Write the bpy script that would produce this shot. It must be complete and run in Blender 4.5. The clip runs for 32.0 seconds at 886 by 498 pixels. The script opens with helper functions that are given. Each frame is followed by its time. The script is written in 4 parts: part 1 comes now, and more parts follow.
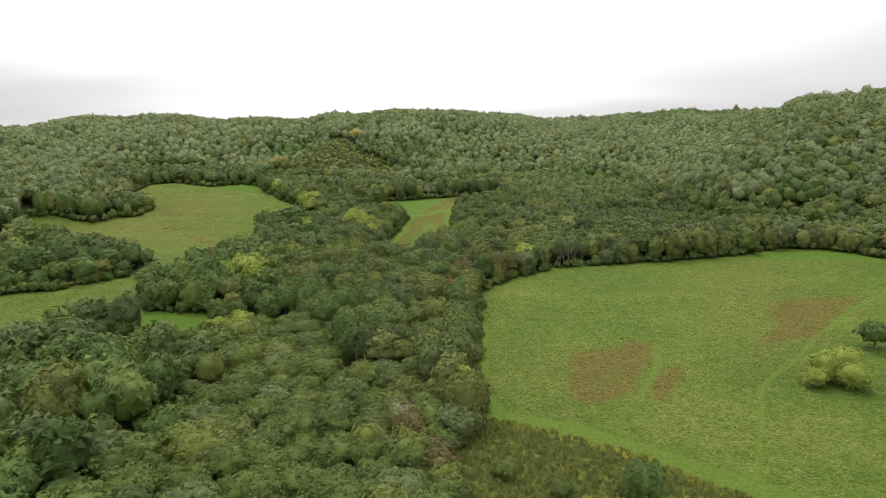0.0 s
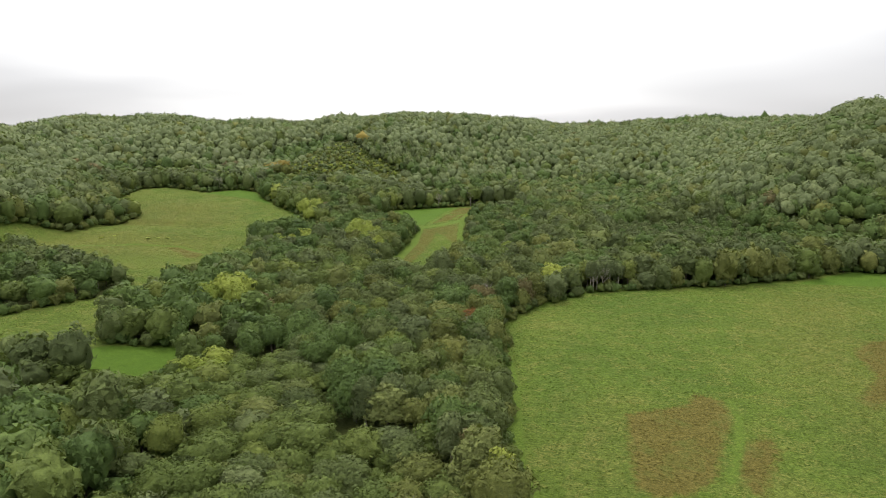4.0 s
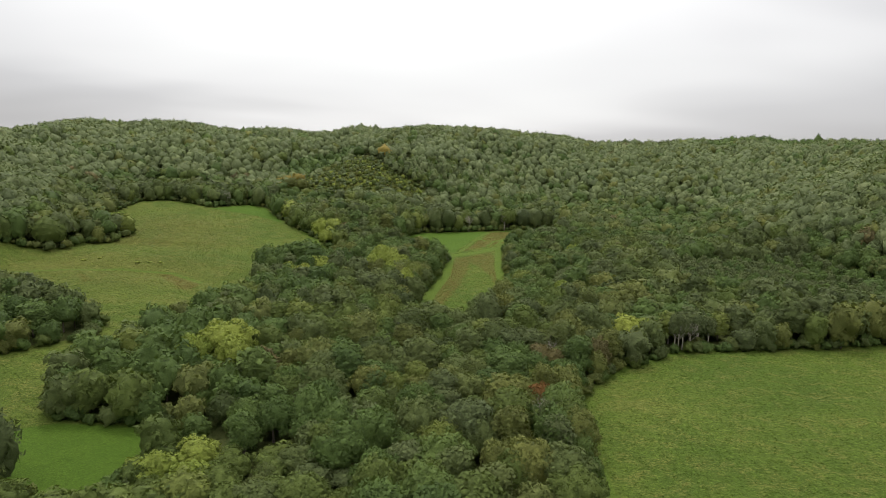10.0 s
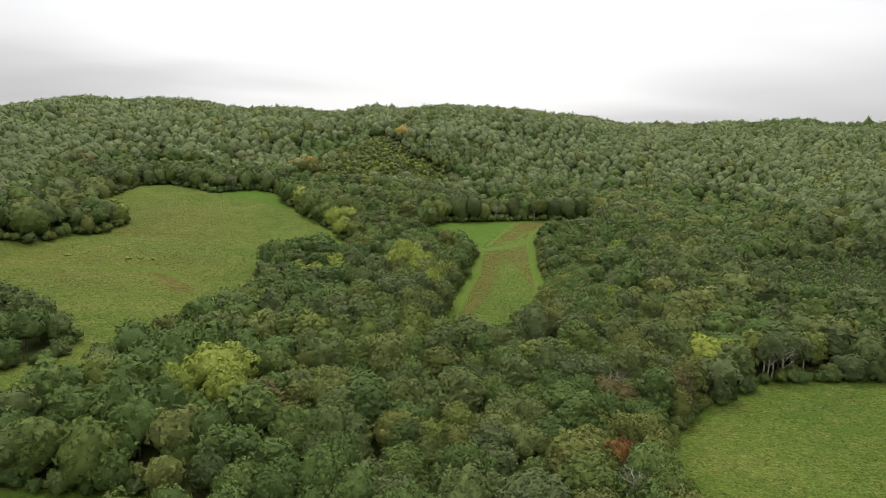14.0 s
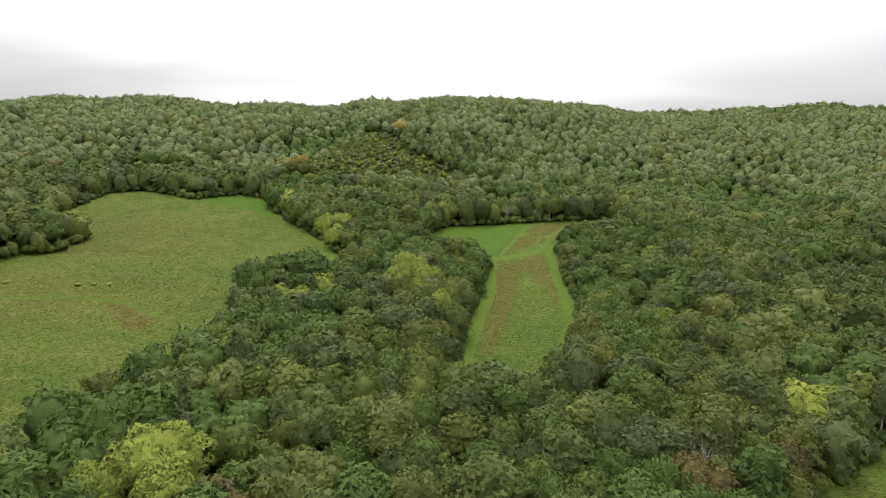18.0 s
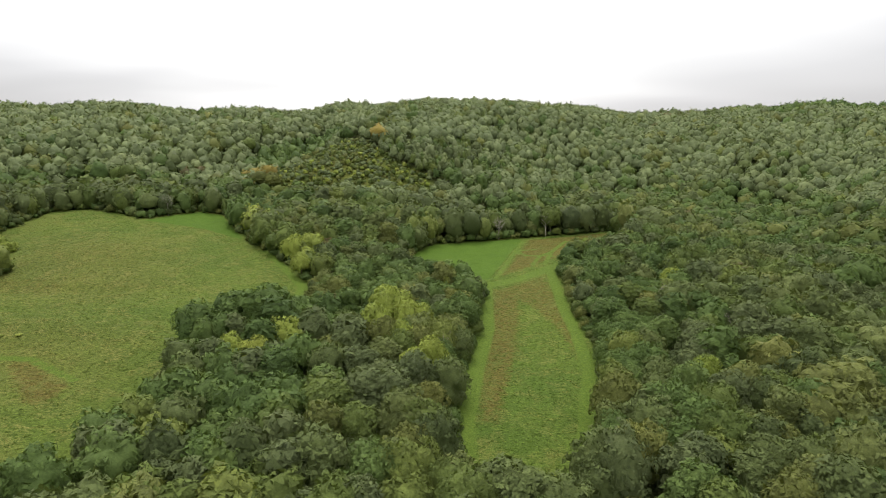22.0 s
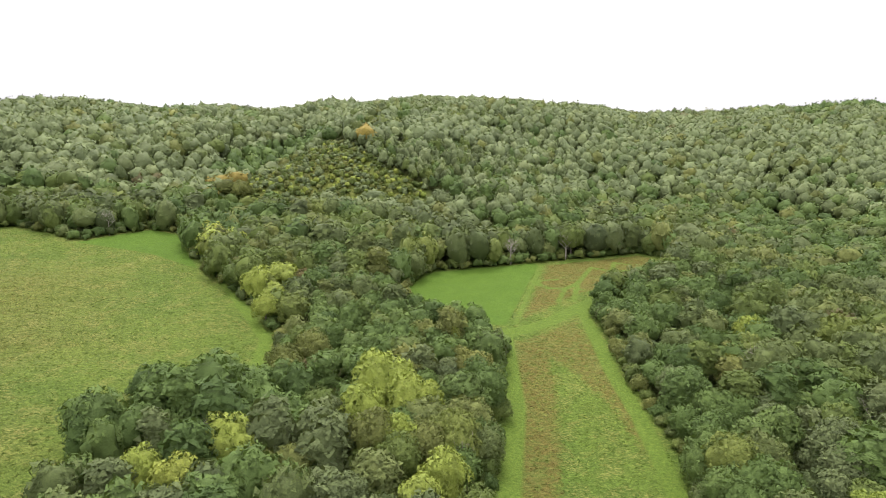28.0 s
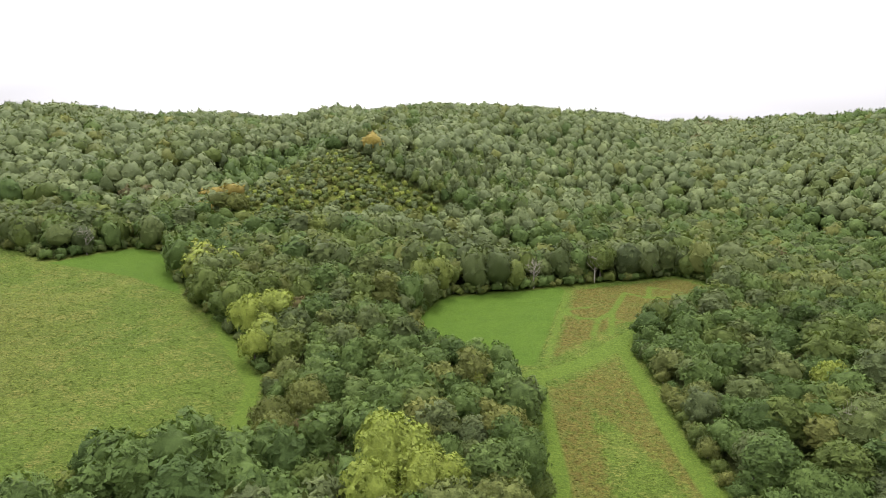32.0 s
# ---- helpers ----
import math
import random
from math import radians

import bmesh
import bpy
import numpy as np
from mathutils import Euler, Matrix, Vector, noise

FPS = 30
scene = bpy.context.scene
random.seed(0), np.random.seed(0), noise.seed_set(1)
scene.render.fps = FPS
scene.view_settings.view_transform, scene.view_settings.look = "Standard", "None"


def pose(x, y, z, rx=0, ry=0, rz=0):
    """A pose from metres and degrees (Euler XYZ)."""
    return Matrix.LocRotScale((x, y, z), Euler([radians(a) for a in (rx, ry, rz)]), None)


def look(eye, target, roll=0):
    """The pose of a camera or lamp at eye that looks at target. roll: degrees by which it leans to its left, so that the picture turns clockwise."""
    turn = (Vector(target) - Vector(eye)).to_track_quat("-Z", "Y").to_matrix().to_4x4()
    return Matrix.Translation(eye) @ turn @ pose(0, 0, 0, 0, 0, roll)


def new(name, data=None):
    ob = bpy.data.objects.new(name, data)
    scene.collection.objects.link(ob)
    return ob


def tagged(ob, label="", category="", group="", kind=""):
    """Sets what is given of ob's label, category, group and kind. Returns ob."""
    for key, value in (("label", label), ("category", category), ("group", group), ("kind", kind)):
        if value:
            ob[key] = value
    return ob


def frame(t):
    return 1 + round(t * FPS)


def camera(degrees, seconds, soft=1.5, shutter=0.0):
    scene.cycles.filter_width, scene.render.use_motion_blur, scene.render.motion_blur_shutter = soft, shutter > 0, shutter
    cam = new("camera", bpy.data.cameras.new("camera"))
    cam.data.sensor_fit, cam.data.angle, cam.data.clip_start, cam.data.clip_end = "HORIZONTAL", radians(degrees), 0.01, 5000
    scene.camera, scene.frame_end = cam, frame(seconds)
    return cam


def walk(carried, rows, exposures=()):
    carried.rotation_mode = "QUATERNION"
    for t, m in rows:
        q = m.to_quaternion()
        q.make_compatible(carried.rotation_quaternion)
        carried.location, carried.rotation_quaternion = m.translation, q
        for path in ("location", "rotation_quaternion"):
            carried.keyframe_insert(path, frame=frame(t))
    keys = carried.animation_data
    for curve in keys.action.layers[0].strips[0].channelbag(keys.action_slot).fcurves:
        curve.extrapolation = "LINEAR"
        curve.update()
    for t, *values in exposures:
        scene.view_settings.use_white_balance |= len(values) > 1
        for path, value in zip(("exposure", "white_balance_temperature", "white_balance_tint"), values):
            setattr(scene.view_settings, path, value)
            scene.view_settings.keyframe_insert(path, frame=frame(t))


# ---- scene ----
cam = camera(69.71, 32.0, 0.75)

# seconds, x, y, z, heading to the left, tilt up, roll
PATH = [
    (0, 0.00, 0.00, 71.97, -0.000, -11.291, -1.35),
    (0.5, -0.40, 5.36, 71.66, 0.148, -11.368, -1.26),
    (1, -0.80, 10.71, 71.37, 0.224, -11.353, -1.17),
    (1.5, -1.23, 16.01, 71.13, 0.299, -11.268, -1.08),
    (2, -1.69, 21.26, 70.93, 0.367, -11.180, -1.00),
    (2.5, -2.18, 26.43, 70.77, 0.439, -11.026, -0.92),
    (3, -2.73, 31.50, 70.63, 0.588, -10.771, -0.83),
    (3.5, -3.34, 36.45, 70.50, 0.570, -10.862, -0.77),
    (5.5, -6.43, 55.19, 70.11, 0.719, -10.399, -0.50),
    (6, -7.40, 59.73, 70.06, 0.778, -10.244, -0.44),
    (6.5, -8.46, 64.24, 70.03, 0.788, -10.113, -0.28),
    (7, -9.59, 68.70, 70.01, 0.948, -10.053, -0.12),
    (7.5, -10.79, 73.13, 69.99, 0.960, -9.991, 0.03),
    (8, -12.06, 77.53, 69.99, 0.962, -9.935, 0.19),
    (8.5, -13.39, 81.89, 69.99, 1.189, -9.804, 0.35),
    (9, -14.77, 86.23, 70.01, 1.432, -9.771, 0.50),
    (9.5, -16.20, 90.54, 70.07, 1.552, -9.631, 0.66),
    (10, -17.65, 94.87, 70.14, 1.617, -9.507, 0.81),
    (10.5, -19.08, 99.26, 70.21, 1.826, -9.540, 0.97),
    (11, -20.45, 103.75, 70.28, 1.941, -9.909, 1.12),
    (11.5, -21.75, 108.39, 70.33, 2.068, -10.560, 1.17),
    (12, -22.96, 113.16, 70.36, 2.195, -11.093, 1.22),
    (12.5, -24.08, 118.08, 70.36, 2.420, -11.109, 1.27),
    (13, -25.11, 123.14, 70.33, 2.322, -11.168, 1.32),
    (13.5, -26.04, 128.32, 70.26, 2.553, -11.165, 1.23),
    (14, -26.90, 133.62, 70.15, 2.673, -11.217, 1.14),
    (14.5, -27.70, 138.99, 70.02, 2.788, -11.334, 1.05),
    (16.5, -30.44, 160.92, 69.39, 2.940, -11.706, 0.70),
    (17, -31.17, 166.23, 69.38, 2.774, -11.658, 0.41),
    (17.5, -31.89, 171.49, 69.40, 2.712, -11.738, 0.12),
    (18, -32.57, 176.69, 69.44, 2.658, -11.753, -0.17),
    (18.5, -33.19, 181.87, 69.48, 2.673, -11.834, -0.45),
    (19, -33.72, 187.02, 69.54, 2.460, -11.894, -0.74),
    (19.5, -34.13, 192.16, 69.64, 1.964, -11.916, -0.82),
    (20, -34.48, 197.28, 69.76, 1.529, -11.833, -0.90),
    (20.5, -34.81, 202.38, 69.89, 1.235, -11.753, -0.99),
    (21, -35.19, 207.44, 70.04, 1.095, -11.707, -1.07),
    (21.5, -35.66, 212.46, 70.21, 0.964, -11.623, -0.99),
    (22, -36.21, 217.46, 70.40, 0.980, -11.568, -0.91),
    (22.5, -36.83, 222.48, 70.60, 1.207, -11.587, -0.83),
    (23, -37.51, 227.53, 70.80, 1.269, -11.646, -0.76),
    (23.5, -38.24, 232.65, 71.00, 1.265, -11.789, -0.65),
    (24, -38.99, 237.80, 71.19, 1.104, -11.893, -0.55),
    (24.5, -39.71, 242.94, 71.35, 0.872, -11.995, -0.46),
    (25, -40.39, 248.03, 71.48, 0.708, -12.151, -0.36),
    (25.5, -40.97, 253.03, 71.54, 0.520, -12.161, -0.40),
    (27.5, -42.61, 271.97, 71.26, 0.038, -11.787, -0.57),
    (28, -43.02, 276.26, 71.12, -0.194, -11.690, -0.62),
    (28.5, -43.44, 280.36, 70.95, -0.089, -11.452, -0.58),
    (29, -43.87, 284.30, 70.76, 0.160, -11.355, -0.54),
    (29.5, -44.31, 288.10, 70.59, 0.487, -11.192, -0.50),
    (30, -44.77, 291.79, 70.45, 0.806, -11.115, -0.47),
    (30.5, -45.23, 295.41, 70.36, 1.140, -11.006, -0.47),
    (31, -45.71, 298.97, 70.29, 1.465, -10.915, -0.48),
    (31.5, -46.19, 302.50, 70.24, 1.494, -10.826, -0.48),
    (32, -46.67, 306.00, 70.20, 0.307, -10.850, -0.50),
]


def aim(x, y, z, yaw, pitch, roll):
    a, b = radians(yaw), radians(pitch)
    return look((x, y, z), (x - math.sin(a) * math.cos(b) * 10, y + math.cos(a) * math.cos(b) * 10, z + math.sin(b) * 10), roll)


EXPOSURES = [(0, 0.1), (3, 0.1), (6, -0.03), (7, -0.14), (9, -0.17), (10, -0.26), (11, -0.24), (12, -0.15), (13, -0.1), (14, -0.1), (17, 0.02), (19, 0.05), (23, 0.05),
             (25.5, 0.1), (27.5, 0.16), (28, 0.65), (28.5, 1.18), (29, 1.42), (29.5, 1.68), (30, 1.52), (30.5, 1.3), (31, 1.0), (31.5, 0.75), (32, 0.45)]
# the picture turns a little cooler and less green while it is bright
EXPOSURES = [(t, stops, 6450 - 330 * max(0.0, stops - 0.1), 11 + 12 * max(0.0, stops - 0.1)) for t, stops in EXPOSURES]
walk(cam, [(t, aim(*p)) for t, *p in PATH], EXPOSURES)


# ---- light: an overcast sky with a thin bright part ahead ----
SUN_EL, SUN_AZ = radians(62), radians(-12)


def ramp(nt, value, stops):
    r = nt.nodes.new("ShaderNodeValToRGB")
    e = r.color_ramp.elements
    while len(e) < len(stops):
        e.new(0.5)
    for k, (p, c) in zip(e, stops):
        k.position, k.color = p, (*c, 1)
    nt.links.new(value, r.inputs[0])
    return r.outputs[0]


def maths(nt, op, a, b=None, c=None, clamp=False):
    n = nt.nodes.new("ShaderNodeMath")
    n.operation, n.use_clamp = op, clamp
    for i, v in enumerate((a, b, c)):
        if v is None:
            continue
        if isinstance(v, (int, float)):
            n.inputs[i].default_value = v
        else:
            nt.links.new(v, n.inputs[i])
    return n.outputs[0]


def mixed(nt, fac, a, b, mode="MIX"):
    n = nt.nodes.new("ShaderNodeMix")
    n.data_type, n.blend_type = "RGBA", mode
    for i, v in ((0, fac), (6, a), (7, b)):
        if isinstance(v, (int, float)):
            n.inputs[i].default_value = v
        elif isinstance(v, tuple):
            n.inputs[i].default_value = (*v, 1)
        else:
            nt.links.new(v, n.inputs[i])
    return n.outputs[2]


def noise_tex(nt, vector, scale, detail=3.0, rough=0.55, warp=0.0):
    n = nt.nodes.new("ShaderNodeTexNoise")
    n.inputs["Scale"].default_value, n.inputs["Detail"].default_value = scale, detail
    n.inputs["Roughness"].default_value, n.inputs["Distortion"].default_value = rough, warp
    if vector is not None:
        nt.links.new(vector, n.inputs["Vector"])
    return n.outputs["Fac"]


def mapped(nt, vector, scale=(1, 1, 1), turn=(0, 0, 0)):
    n = nt.nodes.new("ShaderNodeMapping")
    n.inputs["Scale"].default_value, n.inputs["Rotation"].default_value = scale, turn
    nt.links.new(vector, n.inputs["Vector"])
    return n.outputs[0]


def make_world():
    w = bpy.data.worlds.new("overcast_sky")
    scene.world = w
    w.use_nodes = True
    nt = w.node_tree
    nt.nodes.clear()
    out = nt.nodes.new("ShaderNodeOutputWorld")
    bg = nt.nodes.new("ShaderNodeBackground")
    sky = nt.nodes.new("ShaderNodeTexSky")
    sky.sky_type, sky.sun_disc = "NISHITA", False
    sky.sun_elevation, sky.sun_rotation = SUN_EL, SUN_AZ
    where = nt.nodes.new("ShaderNodeTexCoord").outputs["Generated"]
    sep = nt.nodes.new("ShaderNodeSeparateXYZ")
    nt.links.new(where, sep.inputs[0])
    # a flat cloud sheet: the view direction carried up to it
    up = maths(nt, "ADD", maths(nt, "MAXIMUM", sep.outputs[2], 0.0), 0.16)
    comb = nt.nodes.new("ShaderNodeCombineXYZ")
    nt.links.new(maths(nt, "DIVIDE", sep.outputs[0], up), comb.inputs[0])
    nt.links.new(maths(nt, "DIVIDE", sep.outputs[1], up), comb.inputs[1])
    sheet = mapped(nt, comb.outputs[0], (0.5, 0.8, 1), (0, 0, 0.25))
    n = noise_tex(nt, sheet, 0.5, 3, 0.45, 0.3)
    # brighter towards the hidden sun, greyer to the sides
    aimed = nt.nodes.new("ShaderNodeVectorMath")
    aimed.operation = "DOT_PRODUCT"
    nt.links.new(where, aimed.inputs[0])
    aimed.inputs[1].default_value = (-0.12, 0.96, 0.25)
    glow = maths(nt, "MULTIPLY_ADD", maths(nt, "POWER", maths(nt, "MAXIMUM", aimed.outputs["Value"], 0.0), 9.0), 0.46, -0.12)
    low = maths(nt, "MULTIPLY", maths(nt, "SUBTRACT", 0.12, sep.outputs[2], clamp=True), -1.2)
    v = maths(nt, "ADD", maths(nt, "ADD", n, glow), low, clamp=True)
    clouds = ramp(nt, v, [(0.2, (0.67, 0.665, 0.665)), (0.42, (0.85, 0.845, 0.845)), (0.58, (1.13, 1.125, 1.11)), (0.8, (1.32, 1.32, 1.29))])
    # an overcast sky is about three times as bright overhead as at the horizon
    high = maths(nt, "MULTIPLY_ADD", maths(nt, "SUBTRACT", sep.outputs[2], 0.12, clamp=True), 2.3, 1.0)
    lit = nt.nodes.new("ShaderNodeVectorMath")
    lit.operation = "SCALE"
    nt.links.new(clouds, lit.inputs[0])
    nt.links.new(high, lit.inputs[3])
    clouds = lit.outputs[0]
    blue = nt.nodes.new("ShaderNodeVectorMath")
    blue.operation = "SCALE"
    blue.inputs[3].default_value = 0.06
    nt.links.new(sky.outputs[0], blue.inputs[0])
    nt.links.new(mixed(nt, 0.9, blue.outputs[0], clouds), bg.inputs[0])
    bg.inputs[1].default_value = 1.0
    nt.links.new(bg.outputs[0], out.inputs[0])


make_world()
sun = new("sun", bpy.data.lights.new("sun", "SUN"))
sun.data.energy, sun.data.angle, sun.data.color = 2.3, radians(14), (1.0, 0.96, 0.9)
sun.matrix_world = look((0, 0, 0), (math.sin(-SUN_AZ) * math.cos(SUN_EL), -math.cos(SUN_AZ) * math.cos(SUN_EL), -math.sin(SUN_EL)))


# ---- plan of the land ----
FOOT = [(-290, -400), (-265, 60), (-205, 280), (-215, 430), (-262, 520), (-262, 585), (-190, 582), (-120, 585), (-30, 572), (30, 585), (72, 665), (120, 662),
        (165, 620), (150, 560), (135, 500), (140, 430), (170, 375), (235, 352), (320, 335), (520, 330), (800, 0), (700, -400)]
FIELD_EAST = [(9, 147), (10, 184), (12, 205), (15, 240), (14, 258), (20, 270), (30, 283), (43, 295), (60, 307), (84, 309), (120, 315), (160, 325), (188, 340),
              (206, 331), (222, 305), (290, 290), (340, 200), (300, 60), (200, 30), (110, 60), (70, 100), (52, 116), (41, 128), (27, 137)]
FIELD_WEST = [(-250, 548), (-238, 562), (-193, 534), (-176, 566), (-163, 562), (-150, 538), (-137, 517), (-116, 493), (-103, 475),
              (-92, 454), (-86, 433), (-92, 420), (-112, 421), (-115, 403), (-112, 382), (-109, 350), (-112, 320), (-120, 288), (-123, 262), (-122, 245),
              (-112, 233), (-85, 237), (-84, 226), (-87, 212), (-85, 203), (-92, 200), (-105, 205), (-118, 213), (-127, 205), (-122, 185), (-128, 150), (-150, 120),
              (-210, 120), (-250, 180), (-200, 250), (-164, 261), (-148, 276), (-135, 287), (-138, 302), (-160, 314), (-192, 332), (-235, 340), (-236, 380),
              (-216, 400), (-218, 425), (-204, 437), (-206, 452), (-226, 452), (-246, 500)]
STRIP = [(-24, 464), (-28, 419), (-33, 388), (-37, 356), (-37, 334), (-32, 323), (-14, 317), (-7, 338), (-2, 358), (4, 384), (6, 414), (6, 440), (9, 490),
         (46, 526), (67, 543), (52, 568), (1, 555), (-23, 547), (-47, 540), (-55, 520), (-60, 494), (-40, 478)]
# the spur's open face, with saplings, and the young wood beside it
FACE = [(-166, 616), (-160, 655), (-148, 692), (-124, 718), (-104, 706), (-94, 692), (-78, 668), (-50, 640), (-52, 618), (-88, 624), (-114, 612)]
YOUNG = [(-96, 694), (-60, 708), (-30, 724), (28, 718), (42, 697), (16, 668), (-25, 640), (-50, 636), (-78, 664)]
BRUSH = [(9, 147), (27, 137), (41, 128), (52, 116), (70, 100), (105, 60), (60, 55), (34, 84), (4, 104), (1, 124)]
CROPS = [[(-22, 475), (0, 549), (-1, 555), (-23, 547), (-47, 540), (-55, 520), (-60, 494), (-40, 478)],
         [(-193, 534), (-176, 566), (-163, 562), (-150, 538), (-136, 514), (-160, 528)],
         [(-126, 224), (-112, 233), (-85, 238), (-83, 226), (-86, 212), (-84, 202), (-92, 199), (-105, 204), (-119, 213)],
         [(150, 318), (190, 341), (212, 331), (235, 300), (200, 306)]]
DRY = [[(-19, 475), (3, 551), (50, 566), (64, 543), (44, 532), (6, 502)], [(-20, 462), (3, 482), (5, 450), (3, 400), (-1, 385), (-4, 420), (-9, 440)],
       [(-22, 464), (-26, 425), (-31, 380), (-32, 355), (-25, 355), (-16, 400), (-11, 440), (-9, 460)],
       [(39, 189), (47, 191), (56, 194), (61, 201), (66, 197), (66, 190), (64, 184), (56, 171), (50, 159), (42, 153), (35, 152), (32, 156)],
       [(-207, 470), (-185, 488), (-168, 476), (-165, 432), (-178, 428), (-192, 455)], [(-216, 440), (-187, 445), (-174, 438), (-174, 425), (-205, 428)],
       [(-157, 375), (-148, 377), (-129, 363), (-129, 350), (-136, 350), (-148, 364)],
       [(60, 173), (69, 178), (69, 170), (56, 151), (53, 154), (55, 164)],
       [(121, 232), (131, 241), (147, 244), (168, 246), (156, 231), (140, 217), (121, 192), (111, 195), (100, 188), (100, 196), (115, 212)],
       [(-190, 365), (-182, 366), (-170, 353), (-176, 348)]]
# grass gone to straw, and where the pasture turns tan
STRAW = [[(132, 301), (160, 304), (146, 260), (126, 231), (100, 172), (88, 170), (98, 208), (98, 235)], [(-215, 400), (-135, 398), (-125, 362), (-160, 345), (-215, 355)],
         FACE, [(-225, 500), (-165, 500), (-140, 440), (-160, 415), (-215, 425)], [(20, 165), (32, 190), (38, 190), (30, 152)]]
TRACKS = [([(-23, 467), (-8, 477), (6, 492), (24, 510), (46, 526), (64, 535)], 3.0), ([(-23, 470), (-25, 419), (-30, 388), (-34, 356), (-34, 338)], 2.2),
          ([(6, 490), (3, 440), (3, 414), (1, 384), (-5, 358), (-9, 342)], 2.0), ([(-19, 476), (2, 552)], 0.9),
          ([(12, 262), (12, 205), (8, 160), (13, 146), (30, 139), (46, 126), (62, 112), (110, 65)], 3.2), 
          ([(60, 112), (74, 139), (84, 159), (90, 166), (104, 178), (120, 197), (145, 220), (177, 248)], 0.8), ([(68, 196), (66, 186), (60, 172), (52, 158)], 0.9), ([(20, 275), (44, 298), (62, 309), (90, 311)], 1.5),
          ([(-146, 540), (-118, 494), (-95, 455), (-92, 430)], 1.8)]

# narrow trails trodden through the dry grass, and lighter lines across the west meadow
TRAILS = [([(-6, 525), (-2, 514), (5, 513), (11, 520), (22, 544)], 1.1), ([(12, 511), (5, 514), (-1, 497)], 1.0), ([(11, 520), (5, 498)], 1.1),
          ([(22, 544), (29, 537), (41, 540), (52, 541)], 1.1), ([(29, 537), (34, 552), (40, 547)], 1.0), ([(4, 526), (-4, 524), (-9, 514)], 1.0),
          ([(-213, 362), (-193, 371), (-173, 377), (-149, 376), (-132, 366)], 1.2)]
TRACKS += TRAILS


def seg_dist(x, y, poly, closed=True):
    """Distance to a polygon's edge, negative inside; to a line if not closed."""
    d, inside = np.full(np.shape(x), 1e9), np.zeros(np.shape(x), bool)
    for (ax, ay), (bx, by) in zip(poly, poly[1:] + poly[:1]) if closed else zip(poly, poly[1:]):
        ux, uy = bx - ax, by - ay
        t = np.clip(((x - ax) * ux + (y - ay) * uy) / (ux * ux + uy * uy), 0, 1)
        d = np.minimum(d, np.hypot(x - ax - t * ux, y - ay - t * uy))
        if closed:
            inside ^= ((ay > y) != (by > y)) & (x < ux * (y - ay) / (uy or 1e-9) + ax)
    return np.where(inside, -d, d)


def sst(a, b, v):
    t = np.clip((v - a) / (b - a), 0, 1)
    return t * t * (3 - 2 * t)


def bump(x, y, cx, cy, rx, ry, rot=0.0):
    c, s = math.cos(radians(rot)), math.sin(radians(rot))
    u, v = (x - cx) * c + (y - cy) * s, -(x - cx) * s + (y - cy) * c
    return np.exp(-((u / rx) ** 2) - (v / ry) ** 2)


def height(x, y):
    """The ground: a flat valley floor, a side valley that climbs to the west, wooded bluffs, a spur with a gully beside it."""
    x, y = np.asarray(x, float), np.asarray(y, float)
    v = 7 * sst(330, 580, y) + 9 * sst(-40, -200, x) * sst(150, 420, y) + 3 * sst(-60, -130, x) + 6 * sst(-120, -230, x) * sst(430, 560, y)
    d = np.maximum(seg_dist(x, y, FOOT), 0)
    w = 215 - 85 * sst(-170, -260, x) - 85 * bump(x, y, 240, 400, 130, 120)
    top = 64 + 2.5 * sst(20, -140, x) - 9 * sst(-385, -470, x) + 5 * bump(x, y, 350, 440, 90, 90) + 4 * sst(150, 320, x) + 9.5 * bump(x, y, -350, 745, 90, 120)
    top = top + 23 * bump(x, y, -10, 830, 125, 85) + 26 * bump(x, y, 345, 440, 118, 95)
    z = v + (top - v) * (1 - np.exp(-((d / (0.55 * w)) ** 1.35)))
    roll = np.sin(x * 0.045 + 1.7 * np.sin(y * 0.021)) * np.sin(y * 0.038 + x * 0.017) + 0.6 * np.sin(x * 0.083 - y * 0.029)
    z = z + 2.6 * roll * sst(10, 70, d)
    z = z + 2.2 * bump(x, y, -185, 478, 26, 16, 20) - 1.6 * bump(x, y, -180, 432, 50, 7, 4) + 1.5 * bump(x, y, -165, 396, 55, 9, -4) - 1.2 * bump(x, y, -160, 372, 50, 7, -8)
    return z - 17 * bump(x, y, -157, 712, 90, 22, 66) + 8 * bump(x, y, -92, 690, 85, 40, 66)


def open_land(x, y):
    """Distance into the woods from the nearest field's edge; negative on a field."""
    d = np.minimum(np.minimum(seg_dist(x, y, FIELD_EAST), seg_dist(x, y, FIELD_WEST)), seg_dist(x, y, STRIP))
    return np.minimum(d, seg_dist(x, y, BRUSH))


# ---- materials ----
def material(name):
    m = bpy.data.materials.new(name)
    m.use_nodes = True
    nt = m.node_tree
    return m, nt, nt.nodes["Principled BSDF"]


def put(nt, socket, value):
    if isinstance(value, (int, float)):
        socket.default_value = value
    elif isinstance(value, tuple):
        socket.default_value = (*value, 1)
    else:
        nt.links.new(value, socket)


